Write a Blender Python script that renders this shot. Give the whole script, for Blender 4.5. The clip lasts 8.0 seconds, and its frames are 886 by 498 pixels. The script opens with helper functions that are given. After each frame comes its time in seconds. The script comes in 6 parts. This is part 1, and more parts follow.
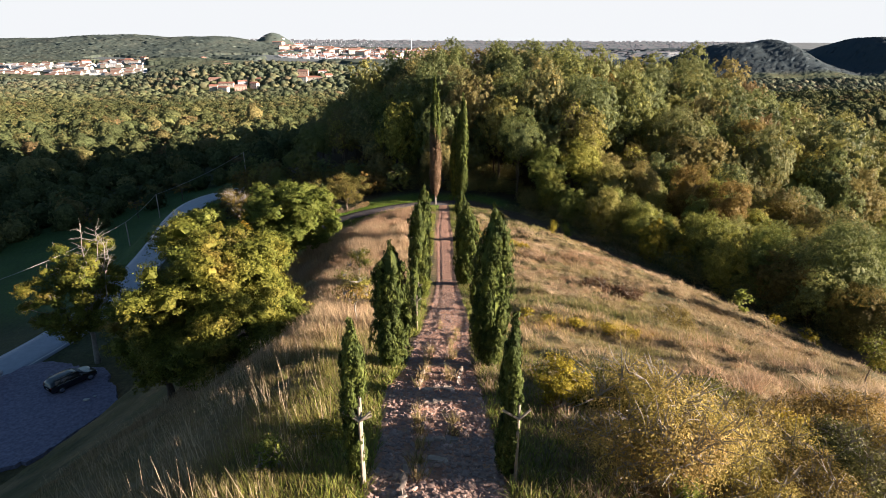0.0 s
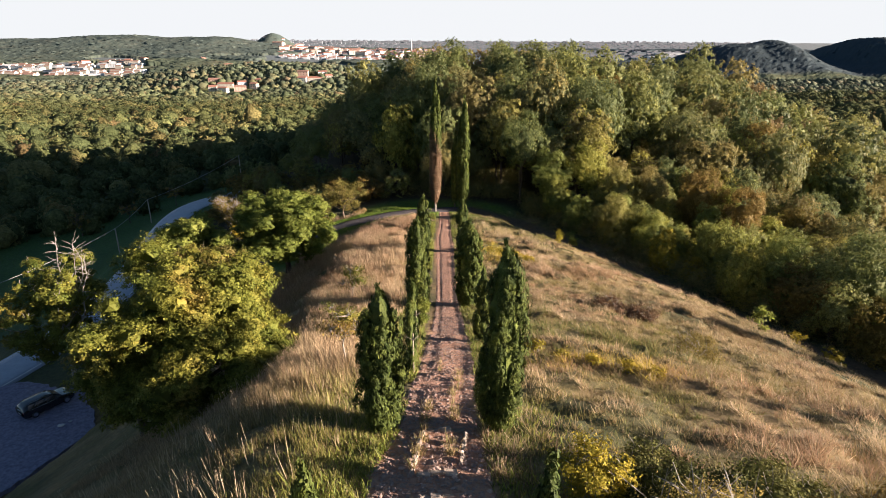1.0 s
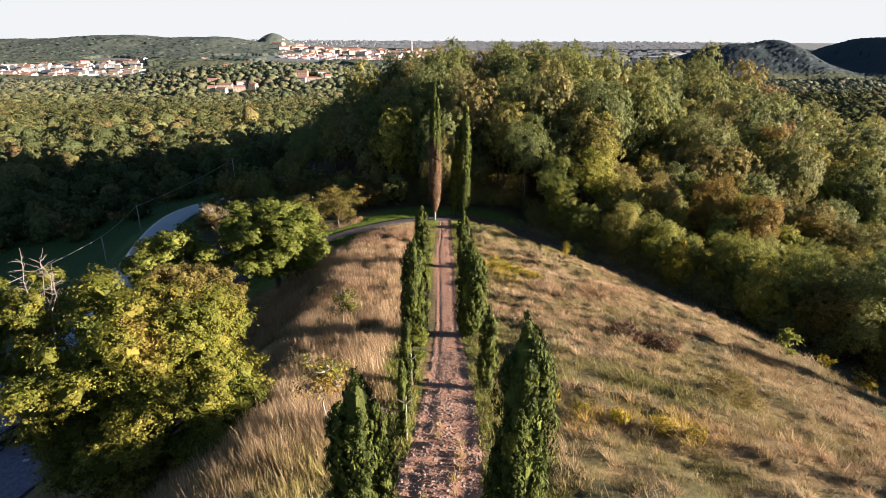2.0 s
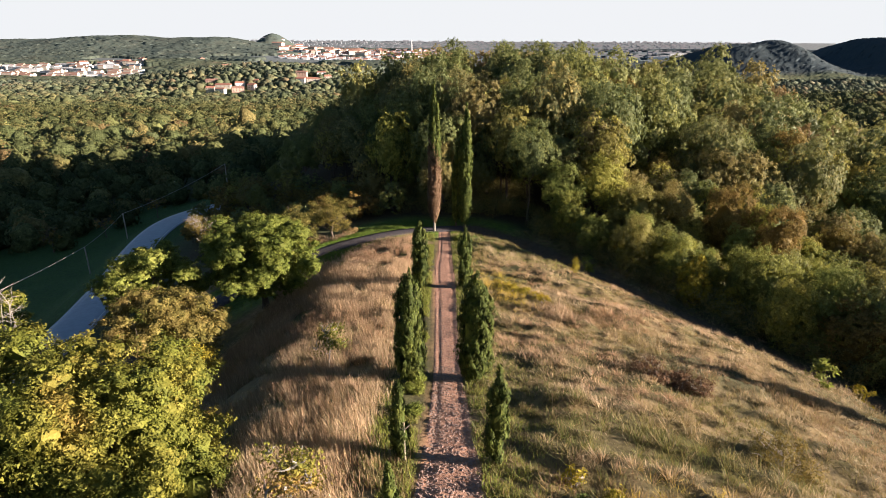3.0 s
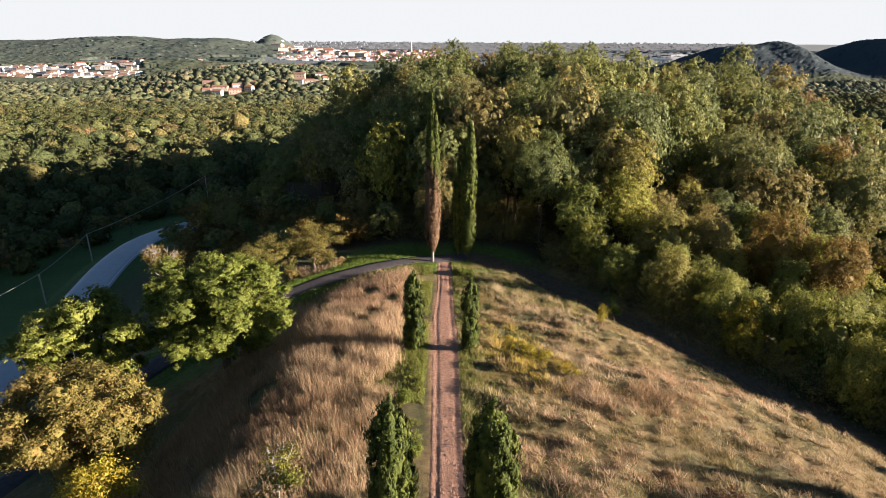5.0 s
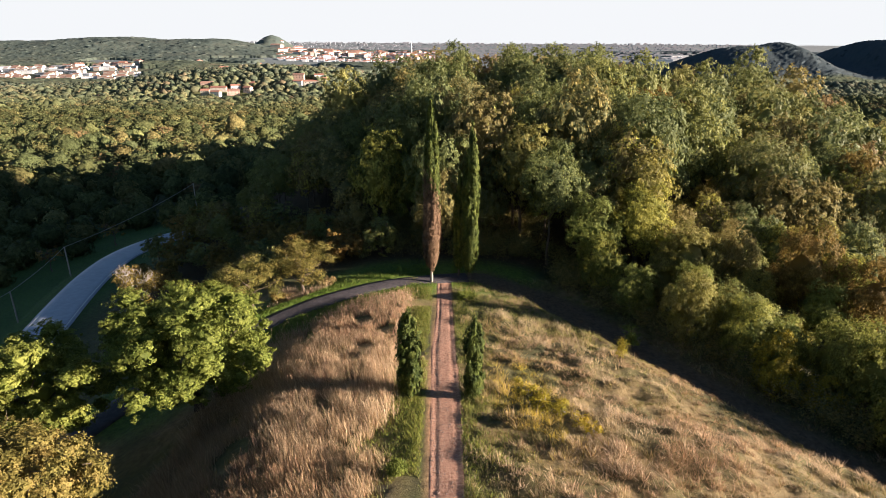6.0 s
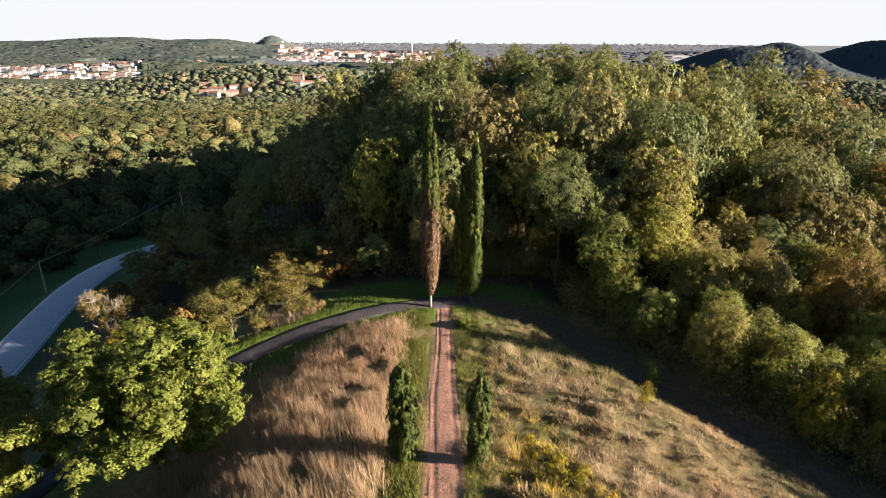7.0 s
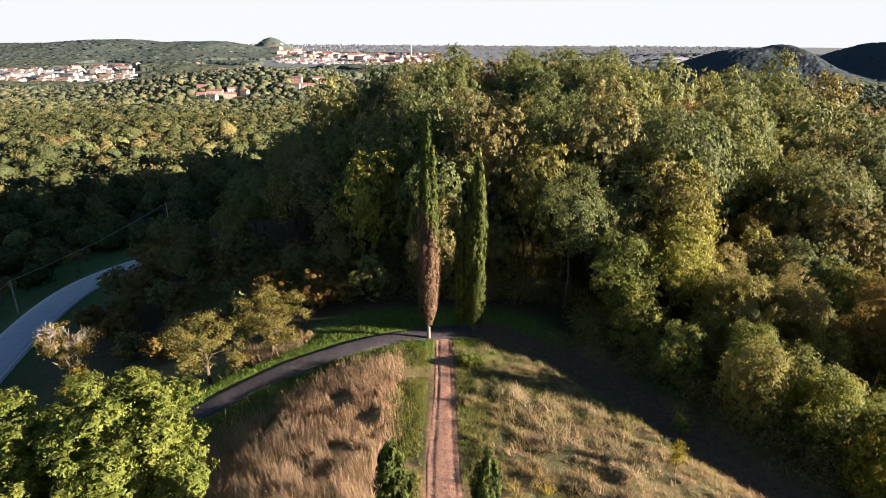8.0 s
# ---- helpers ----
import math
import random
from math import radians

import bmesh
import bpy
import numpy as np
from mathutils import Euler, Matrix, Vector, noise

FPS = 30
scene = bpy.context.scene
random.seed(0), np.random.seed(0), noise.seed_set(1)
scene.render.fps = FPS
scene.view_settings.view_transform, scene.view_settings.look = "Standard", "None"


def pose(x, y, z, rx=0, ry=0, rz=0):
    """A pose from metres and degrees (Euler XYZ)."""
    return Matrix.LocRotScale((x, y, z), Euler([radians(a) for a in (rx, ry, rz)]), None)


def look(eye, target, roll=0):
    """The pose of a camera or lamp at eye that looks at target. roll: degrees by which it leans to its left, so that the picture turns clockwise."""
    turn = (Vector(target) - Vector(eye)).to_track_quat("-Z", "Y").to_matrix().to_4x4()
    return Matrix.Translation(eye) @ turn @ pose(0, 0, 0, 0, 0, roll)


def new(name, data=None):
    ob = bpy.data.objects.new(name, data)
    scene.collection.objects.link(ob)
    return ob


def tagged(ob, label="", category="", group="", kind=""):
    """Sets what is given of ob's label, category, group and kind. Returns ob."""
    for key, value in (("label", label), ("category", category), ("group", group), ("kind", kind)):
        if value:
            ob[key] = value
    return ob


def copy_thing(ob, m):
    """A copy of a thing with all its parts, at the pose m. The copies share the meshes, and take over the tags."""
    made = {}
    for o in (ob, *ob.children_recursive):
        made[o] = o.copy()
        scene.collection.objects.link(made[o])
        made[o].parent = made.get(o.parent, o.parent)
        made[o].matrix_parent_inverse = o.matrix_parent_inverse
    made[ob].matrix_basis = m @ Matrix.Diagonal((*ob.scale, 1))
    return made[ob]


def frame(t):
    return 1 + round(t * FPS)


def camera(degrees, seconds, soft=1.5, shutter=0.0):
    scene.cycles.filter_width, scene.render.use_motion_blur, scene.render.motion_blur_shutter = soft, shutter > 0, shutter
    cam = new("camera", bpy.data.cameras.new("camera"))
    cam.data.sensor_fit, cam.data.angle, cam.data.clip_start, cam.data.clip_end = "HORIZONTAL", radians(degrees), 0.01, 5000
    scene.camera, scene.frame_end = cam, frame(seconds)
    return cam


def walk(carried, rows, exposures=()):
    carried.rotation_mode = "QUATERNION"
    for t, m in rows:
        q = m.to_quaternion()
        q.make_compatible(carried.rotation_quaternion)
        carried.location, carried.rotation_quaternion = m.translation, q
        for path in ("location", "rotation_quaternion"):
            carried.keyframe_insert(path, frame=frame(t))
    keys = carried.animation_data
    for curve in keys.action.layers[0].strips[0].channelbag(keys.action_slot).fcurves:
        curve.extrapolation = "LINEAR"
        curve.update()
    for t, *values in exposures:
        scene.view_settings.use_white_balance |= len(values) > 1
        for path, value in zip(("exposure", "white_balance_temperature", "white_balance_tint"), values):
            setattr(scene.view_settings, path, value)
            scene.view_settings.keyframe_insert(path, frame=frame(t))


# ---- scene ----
cam = camera(75.1, 8.0, 0.7)
METRES, EYE, TILT, LEAN, TURN = 45.0, 19.0, -20.2, -0.3, 0.0
ROWS = [
    (0.0, 0.0, 0.0, 0.0, 0.0, 0.0, 0.0),
    (0.5, -0.0002, 0.0398, 0.0144, 0.02, 0.01, -0.01),
    (1.0, 0.0001, 0.0839, 0.0301, 0.03, 0.04, -0.02),
    (1.5, 0.0008, 0.1318, 0.0477, 0.05, 0.04, -0.02),
    (3.0, 0.0013, 0.2929, 0.1076, 0.06, 0.06, -0.0),
    (3.5, 0.0018, 0.3537, 0.1296, 0.06, 0.08, -0.02),
    (4.0, 0.0019, 0.4165, 0.1519, 0.06, 0.11, -0.02),
    (4.5, 0.0018, 0.4795, 0.1753, 0.06, 0.13, -0.01),
    (6.0, 0.0021, 0.6752, 0.2487, 0.05, 0.23, -0.04),
    (6.5, 0.0024, 0.7419, 0.274, 0.07, 0.24, -0.05),
    (7.0, 0.0031, 0.8088, 0.2999, 0.09, 0.25, -0.04),
    (7.5, 0.0032, 0.8761, 0.3265, 0.08, 0.28, -0.04),
    (8.0, 0.0027, 0.9358, 0.3521, 0.03, 0.42, -0.01),
]
walk(cam, [(t, pose(0, 0, EYE, TILT, LEAN, TURN) @ pose(METRES * x, METRES * y, METRES * z, 90 + pitch, roll, yaw)) for t, x, y, z, yaw, pitch, roll in ROWS],
     [(0.0, 2.08), (3.5, 2.03), (6.0, 2.09), (8.0, 2.13)])

# ---- light ----
SUN_AZ, SUN_EL = 99.0, 11.6   # degrees: clockwise from +y, above the horizon
world = bpy.data.worlds.new("sky")
scene.world = world
world.use_nodes = True
wn = world.node_tree.nodes
sky = wn.new("ShaderNodeTexSky")
sky.sky_type, sky.sun_disc = "NISHITA", False
sky.sun_elevation, sky.sun_rotation = radians(SUN_EL), radians(SUN_AZ)
sky.altitude, sky.air_density, sky.dust_density, sky.ozone_density = 200, 1.0, 0.6, 3.0
wn["Background"].inputs["Strength"].default_value = 0.026
# white haze low over the horizon, all round, fading out upwards
coord_w, split_w, range_w, mix_w = (wn.new("ShaderNode" + k) for k in ("TexCoord", "SeparateXYZ", "MapRange", "Mix"))
mix_w.data_type = "RGBA"
range_w.interpolation_type = "SMOOTHSTEP"
for key, value in (("From Min", 0.058), ("From Max", 0.09), ("To Min", 1.0), ("To Max", 0.0)):
    range_w.inputs[key].default_value = value
mix_w.inputs[7].default_value = (8.25, 8.42, 8.7, 1)
wl = world.node_tree.links
wl.new(coord_w.outputs["Generated"], split_w.inputs[0])
wl.new(split_w.outputs["Z"], range_w.inputs["Value"])
wl.new(range_w.outputs["Result"], mix_w.inputs[0])
wl.new(sky.outputs["Color"], mix_w.inputs[6])
wl.new(mix_w.outputs[2], wn["Background"].inputs["Color"])
sun_data = bpy.data.lights.new("sun", "SUN")
sun_data.energy, sun_data.angle, sun_data.color = 5.0, radians(0.53), (1.0, 0.815, 0.685)
sun = new("sun", sun_data)
sun_dir = Vector((math.sin(radians(SUN_AZ)) * math.cos(radians(SUN_EL)),
                  math.cos(radians(SUN_AZ)) * math.cos(radians(SUN_EL)), math.sin(radians(SUN_EL))))
sun.matrix_world = look(sun_dir * 60, (0, 0, 0))

# ---- materials ----
def shader(name):
    m = bpy.data.materials.new(name)
    m.use_nodes = True
    nt = m.node_tree
    return m, nt, nt.nodes, nt.nodes["Principled BSDF"]


def noise_node(nt, scale, detail=4.0, rough=0.6, coord="Object", vec=None):
    n = nt.nodes.new("ShaderNodeTexNoise")
    n.inputs["Scale"].default_value, n.inputs["Detail"].default_value = scale, detail
    n.inputs["Roughness"].default_value = rough
    if vec is None:
        c = nt.nodes.new("ShaderNodeTexCoord")
        vec = c.outputs[coord]
    nt.links.new(vec, n.inputs["Vector"])
    return n.outputs["Fac"]


def ramp_node(nt, fac, stops):
    r = nt.nodes.new("ShaderNodeValToRGB")
    e = r.color_ramp.elements
    while len(e) < len(stops):
        e.new(0.5)
    for el, (p, c) in zip(e, stops):
        el.position, el.color = p, (*c, 1)
    nt.links.new(fac, r.inputs["Fac"])
    return r.outputs["Color"]


def math_node(nt, op, a, b):
    n = nt.nodes.new("ShaderNodeMath")
    n.operation = op
    for k, v in enumerate((a, b)):
        if isinstance(v, (int, float)):
            n.inputs[k].default_value = v
        else:
            nt.links.new(v, n.inputs[k])
    return n.outputs[0]


def mix_node(nt, fac, a, b, mode="MIX"):
    n = nt.nodes.new("ShaderNodeMix")
    n.data_type, n.blend_type = "RGBA", mode
    for sock, v in ((n.inputs[0], fac), (n.inputs[6], a), (n.inputs[7], b)):
        if isinstance(v, (int, float)):
            sock.default_value = v
        elif isinstance(v, tuple):
            sock.default_value = (*v, 1)
        else:
            nt.links.new(v, sock)
    return n.outputs[2]


def bump_node(nt, bsdf, height, strength=0.5, dist=0.05):
    b = nt.nodes.new("ShaderNodeBump")
    b.inputs["Strength"].default_value, b.inputs["Distance"].default_value = strength, dist
    nt.links.new(height, b.inputs["Height"])
    nt.links.new(b.outputs["Normal"], bsdf.inputs["Normal"])


def leaf_material(name, stops, patch=0.9, through_light=0.22, spread=0.4):
    """Foliage: hue by tree and by patch, value by leaf, some light through the leaf."""
    m, nt, nodes, bsdf = shader(name)
    info, geo = nodes.new("ShaderNodeObjectInfo"), nodes.new("ShaderNodeNewGeometry")
    patchy = noise_node(nt, patch, 1.5, 0.5, vec=geo.outputs["Position"])
    patchy = math_node(nt, "ADD", math_node(nt, "MULTIPLY", math_node(nt, "SUBTRACT", patchy, 0.5), 1.9), 0.42)
    hue = math_node(nt, "ADD", math_node(nt, "MULTIPLY", info.outputs["Random"], spread),
                    math_node(nt, "MULTIPLY", patchy, 1.0 - spread))
    hue = math_node(nt, "ADD", hue, math_node(nt, "MULTIPLY", math_node(nt, "SUBTRACT", geo.outputs["Random Per Island"], 0.5), 0.14))
    col = ramp_node(nt, hue, stops)
    val = ramp_node(nt, geo.outputs["Random Per Island"], [(0.0, (0.62, 0.62, 0.62)), (1.0, (1.3, 1.3, 1.3))])
    col = mix_node(nt, 1.0, col, val, "MULTIPLY")
    nt.links.new(col, bsdf.inputs["Base Color"])
    bsdf.inputs["Roughness"].default_value = 0.62
    bsdf.inputs["Specular IOR Level"].default_value = 0.12
    bump_node(nt, bsdf, noise_node(nt, 4.5, 3.0, 0.7, vec=geo.outputs["Position"]), 0.55, 0.18)
    tr = nodes.new("ShaderNodeBsdfTranslucent")
    nt.links.new(col, tr.inputs["Color"])
    mx = nodes.new("ShaderNodeMixShader")
    mx.inputs[0].default_value = through_light
    nt.links.new(bsdf.outputs[0], mx.inputs[1])
    nt.links.new(tr.outputs[0], mx.inputs[2])
    nt.links.new(mx.outputs[0], nodes["Material Output"].inputs["Surface"])
    return m


def crown_material(name, relief=1.0, deep=0.5):
    """Crowns seen from afar: each tree's own colour with any haze mixed in, leafy speckle and relief."""
    m, nt, nodes, bsdf = shader(name)
    at = nodes.new("ShaderNodeAttribute")
    at.attribute_name = "tint"
    speck = ramp_node(nt, noise_node(nt, 0.9, 5.0, 0.75), [(0.34, (deep, deep * 1.03, deep)), (0.62, (1.6 - 0.6 * deep, 1.57 - 0.6 * deep, 1.5 - 0.6 * deep))])
    nt.links.new(mix_node(nt, 1.0, at.outputs["Color"], speck, "MULTIPLY"), bsdf.inputs["Base Color"])
    bsdf.inputs["Roughness"].default_value = 0.8
    bsdf.inputs["Specular IOR Level"].default_value = 0.05
    bump_node(nt, bsdf, noise_node(nt, 0.8, 4.0, 0.7), relief, 1.6)
    return m


def plain_material(name, a, b, scale=3.0, rough=0.8, bump=0.3, dist=0.02, metal=0.0, vary=0.0):
    m, nt, nodes, bsdf = shader(name)
    fac = noise_node(nt, scale, 6.0, 0.65)
    col = ramp_node(nt, fac, [(0.3, a), (0.7, b)])
    if vary:
        info = nodes.new("ShaderNodeObjectInfo")
        v = ramp_node(nt, info.outputs["Random"], [(0.0, (1 - vary,) * 3), (1.0, (1 + vary,) * 3)])
        col = mix_node(nt, 1.0, col, v, "MULTIPLY")
    nt.links.new(col, bsdf.inputs["Base Color"])
    bsdf.inputs["Roughness"].default_value, bsdf.inputs["Metallic"].default_value = rough, metal
    if bump:
        bump_node(nt, bsdf, noise_node(nt, scale * 6, 4.0), bump, dist)
    return m


def blade_material(name, through_light=0.3):
    """Grass and herbs: colour of the species from the blades' own attribute."""
    m, nt, nodes, bsdf = shader(name)
    at = nodes.new("ShaderNodeAttribute")
    at.attribute_name = "tint"
    nt.links.new(at.outputs["Color"], bsdf.inputs["Base Color"])
    bsdf.inputs["Roughness"].default_value = 0.6
    bsdf.inputs["Specular IOR Level"].default_value = 0.2
    tr = nodes.new("ShaderNodeBsdfTranslucent")
    nt.links.new(at.outputs["Color"], tr.inputs["Color"])
    mx = nodes.new("ShaderNodeMixShader")
    mx.inputs[0].default_value = through_light
    nt.links.new(bsdf.outputs[0], mx.inputs[1])
    nt.links.new(tr.outputs[0], mx.inputs[2])
    nt.links.new(mx.outputs[0], nodes["Material Output"].inputs["Surface"])
    return m


def ground_material():
    m, nt, nodes, bsdf = shader("ground_soil_and_turf")
    at = nodes.new("ShaderNodeAttribute")
    at.attribute_name = "tint"
    fine = ramp_node(nt, noise_node(nt, 2.2, 8.0, 0.7), [(0.3, (0.5, 0.48, 0.42)), (0.7, (1.35, 1.3, 1.2))])
    broad = ramp_node(nt, noise_node(nt, 0.15, 5.0, 0.6), [(0.3, (0.8, 0.85, 0.8)), (0.7, (1.15, 1.1, 1.0))])
    col = mix_node(nt, 1.0, mix_node(nt, 1.0, at.outputs["Color"], fine, "MULTIPLY"), broad, "MULTIPLY")
    nt.links.new(col, bsdf.inputs["Base Color"])
    bsdf.inputs["Roughness"].default_value = 0.95
    bump_node(nt, bsdf, noise_node(nt, 5.0, 6.0, 0.7), 0.8, 0.15)
    return m


OAK = [(0.0, (0.118, 0.152, 0.068)), (0.16, (0.225, 0.250, 0.080)), (0.30, (0.138, 0.170, 0.078)), (0.44, (0.305, 0.310, 0.088)), (0.56, (0.175, 0.195, 0.092)), (0.68, (0.335, 0.275, 0.092)), (0.8, (0.205, 0.180, 0.088)), (0.9, (0.34, 0.335, 0.06)), (1.0, (0.335, 0.205, 0.09))]
leaf_wood = leaf_material("wood_foliage", OAK, 0.5, 0.34, 0.85)
leaf_tinted = blade_material("canopy_foliage", 0.34)
leaf_brown = leaf_material("browning_foliage", [(0.0, (0.15, 0.135, 0.035)), (0.5, (0.23, 0.17, 0.05)), (1.0, (0.29, 0.18, 0.06))], 0.5, 0.32, 0.6)
leaf_green = leaf_material("oak_foliage", [(0.0, (0.10, 0.14, 0.03)), (0.45, (0.20, 0.235, 0.05)), (1.0, (0.31, 0.32, 0.078))], 0.9, 0.36)
leaf_gold = leaf_material("golden_foliage", [(0.0, (0.085, 0.115, 0.022)), (0.35, (0.16, 0.172, 0.03)), (0.6, (0.205, 0.195, 0.036)), (0.82, (0.27, 0.20, 0.048)), (1.0, (0.31, 0.18, 0.06))], 0.42, 0.22, 0.2)
leaf_maple = leaf_material("maple_foliage", [(0.0, (0.12, 0.125, 0.032)), (0.5, (0.225, 0.19, 0.055)), (1.0, (0.315, 0.22, 0.085))], 0.6, 0.34)
leaf_edge = leaf_material("edge_foliage", [(0.0, (0.15, 0.19, 0.061)), (0.2, (0.28, 0.285, 0.07)), (0.4, (0.19, 0.23, 0.066)), (0.6, (0.345, 0.325, 0.066)), (0.75, (0.24, 0.225, 0.08)), (0.9, (0.35, 0.305, 0.066)), (1.0, (0.345, 0.25, 0.08))], 0.5, 0.36, 0.85)
leaf_yellow = leaf_material("yellow_foliage", [(0.0, (0.24, 0.215, 0.03)), (0.5, (0.35, 0.285, 0.035)), (1.0, (0.40, 0.27, 0.045))])
leaf_beige = leaf_material("fading_foliage", [(0.0, (0.20, 0.165, 0.06)), (0.5, (0.31, 0.245, 0.11)), (1.0, (0.34, 0.235, 0.12))])
leaf_red = leaf_material("russet_foliage", [(0.0, (0.14, 0.05, 0.025)), (1.0, (0.22, 0.085, 0.04))])
leaf_cypress = leaf_material("cypress_foliage", [(0.0, (0.030, 0.048, 0.012)), (0.5, (0.078, 0.102, 0.022)), (1.0, (0.145, 0.162, 0.034))], 1.6, 0.05, 0.15)
leaf_dead = leaf_material("dead_cypress_foliage", [(0.0, (0.12, 0.075, 0.045)), (1.0, (0.24, 0.155, 0.095))], 0.9, 0.1)
leaf_bramble = leaf_material("bramble_foliage", [(0.0, (0.07, 0.085, 0.025)), (0.5, (0.14, 0.14, 0.04)), (1.0, (0.22, 0.16, 0.06))], 0.8)
bark = plain_material("bark", (0.06, 0.045, 0.033), (0.16, 0.125, 0.095), 4.0, 0.9, 0.9, 0.05)
bark_pale = plain_material("pale_bark", (0.20, 0.18, 0.15), (0.34, 0.31, 0.27), 4.0, 0.9, 0.6, 0.03)
stake_wood = plain_material("weathered_stake", (0.24, 0.20, 0.15), (0.38, 0.33, 0.26), 7.0, 0.85, 0.5, 0.01)
asphalt = plain_material("asphalt", (0.27, 0.305, 0.38), (0.36, 0.40, 0.48), 1.2, 0.5, 0.4, 0.01)
gravel_mat = plain_material("gravel", (0.135, 0.125, 0.185), (0.30, 0.28, 0.37), 3.4, 0.9, 0.8, 0.03)
track_mat = plain_material("track_gravel", (0.036, 0.033, 0.038), (0.088, 0.078, 0.086), 2.6, 0.9, 0.8, 0.03)
path_soil = plain_material("red_path_soil", (0.25, 0.125, 0.082), (0.50, 0.295, 0.205), 4.5, 0.95, 1.0, 0.06)
stone_mat = plain_material("path_stone", (0.30, 0.20, 0.16), (0.54, 0.39, 0.325), 6.0, 0.85, 0.5, 0.01, vary=0.35)
step_mat = plain_material("step_stone", (0.24, 0.19, 0.15), (0.42, 0.35, 0.29), 4.0, 0.85, 0.5, 0.02, vary=0.2)
white_line = plain_material("road_paint", (0.5, 0.5, 0.48), (0.75, 0.75, 0.72), 3.0, 0.7, 0.0)
wire_mat = plain_material("cable", (0.30, 0.29, 0.27), (0.4, 0.39, 0.36), 2.0, 0.6, 0.0)
pole_mat = plain_material("pole_wood", (0.26, 0.23, 0.20), (0.42, 0.38, 0.33), 4.0, 0.8, 0.3)
turf = blade_material("grass_blades")
soil = ground_material()

# ---- building tools ----


def mesh_np(name, v, f, mats=(), tint=None, smooth=False, mat_index=None):
    """A mesh from vertex and face arrays (all faces with the same number of corners)."""
    me = bpy.data.meshes.new(name)
    v, f = np.asarray(v, np.float32), np.asarray(f, np.int32)
    n, k = f.shape
    me.vertices.add(len(v))
    me.vertices.foreach_set("co", v.ravel())
    me.loops.add(n * k)
    me.loops.foreach_set("vertex_index", f.ravel())
    me.polygons.add(n)
    me.polygons.foreach_set("loop_start", np.arange(0, n * k, k, dtype=np.int32))
    me.polygons.foreach_set("use_smooth", np.full(n, smooth))
    if mat_index is not None:
        me.polygons.foreach_set("material_index", np.asarray(mat_index, np.int32))
    me.update(calc_edges=True)
    if tint is not None:
        a = me.color_attributes.new("tint", "FLOAT_COLOR", "POINT")
        a.data.foreach_set("color", np.hstack([tint, np.ones((len(v), 1))]).astype(np.float32).ravel())
    for m in mats:
        me.materials.append(m)
    return me


def part(name, data, material, parent, label=""):
    """Links a mesh or bmesh as one object under a thing or a part."""
    if isinstance(data, bmesh.types.BMesh):
        me = bpy.data.meshes.new(name)
        data.to_mesh(me)
        data.free()
        data = me
    if material is not None and len(data.materials) == 0:
        data.materials.append(material)
    ob = new(name, data)
    ob.parent = parent
    return tagged(ob, label)


def thing(name, x, y, z, label, category, group="", kind="", rz=0.0):
    ob = new(name)
    ob.empty_display_size = 0.3
    ob.matrix_world = pose(x, y, z, 0, 0, rz)
    return tagged(ob, label, category, group, kind)


def unit(v):
    return v / np.maximum(np.linalg.norm(v, axis=1, keepdims=True), 1e-9)


def sphere_dirs(n, r):
    return unit(r.normal(size=(n, 3)))


def leaf_cards(c, nrm, size, r, longer=1.5, up=None):
    """Three-cornered leaves (or sprays) at c, facing nrm; with up they point that way."""
    n = len(c)
    a = sphere_dirs(n, r) if up is None else up
    u = unit(np.cross(nrm, a))
    w = unit(np.cross(u, nrm))
    s = (size * r.uniform(0.65, 1.35, n))[:, None]
    v = np.stack([c - w * s * 0.5 * longer + u * s * 0.5, c - w * s * 0.4 * longer - u * s * 0.5, c + w * s * 0.6 * longer + nrm * s * 0.12], 1)
    return v.reshape(-1, 3), np.arange(3 * n).reshape(n, 3)


def lobe_leaves(lobes, n, size, r, inner=0.15, flat=0.8, jitter=0.4, clump=16, spread=0.22, dome=0.3):
    """Leaves in small clumps over a cluster of lobes (x, y, z, radius): thick outside, sparse inside, with gaps between."""
    lobes = np.asarray(lobes)
    m = max(n // clump, 8)
    p = lobes[:, 3] ** 2
    p = p / p.sum()
    c, d, have = [], [], 0
    while have < m:
        k = r.choice(len(lobes), size=2 * m, p=p)
        q = sphere_dirs(2 * m, r)
        q[:, 2] = np.where(r.random(2 * m) < 0.3, np.abs(q[:, 2]), q[:, 2])
        rad = np.where(r.random(2 * m) < inner, r.uniform(0.2, 0.8, 2 * m), r.normal(0.95, 0.13, 2 * m))
        e = lobes[k, :3] + q * (lobes[k, 3] * rad)[:, None] * np.array([1, 1, flat])
        deep = np.zeros(2 * m, bool)
        for j in range(len(lobes)):
            g = (e - lobes[j, :3]) / (lobes[j, 3] * np.array([1, 1, flat]))
            deep |= ((g ** 2).sum(1) < 0.6) & (k != j) & (r.random(2 * m) < 0.8)
        c.append(e[~deep])
        d.append(q[~deep])
        have += int((~deep).sum())
    c, d = np.vstack(c)[:m], np.vstack(d)[:m]
    k = r.integers(0, m, n)
    s = spread * r.uniform(0.7, 1.4, m)[k][:, None]
    off = r.normal(size=(n, 3)) * s * np.array([1, 1, 0.6])
    out = unit(c - (lobes[:, :3] * lobes[:, 3:]).sum(0) / lobes[:, 3].sum())
    nrm = unit(d[k] * 0.85 + out[k] * dome + r.normal(scale=jitter, size=(n, 3)) + np.array([0, 0, 0.2]))
    return leaf_cards(c[k] + off, nrm, size, r)


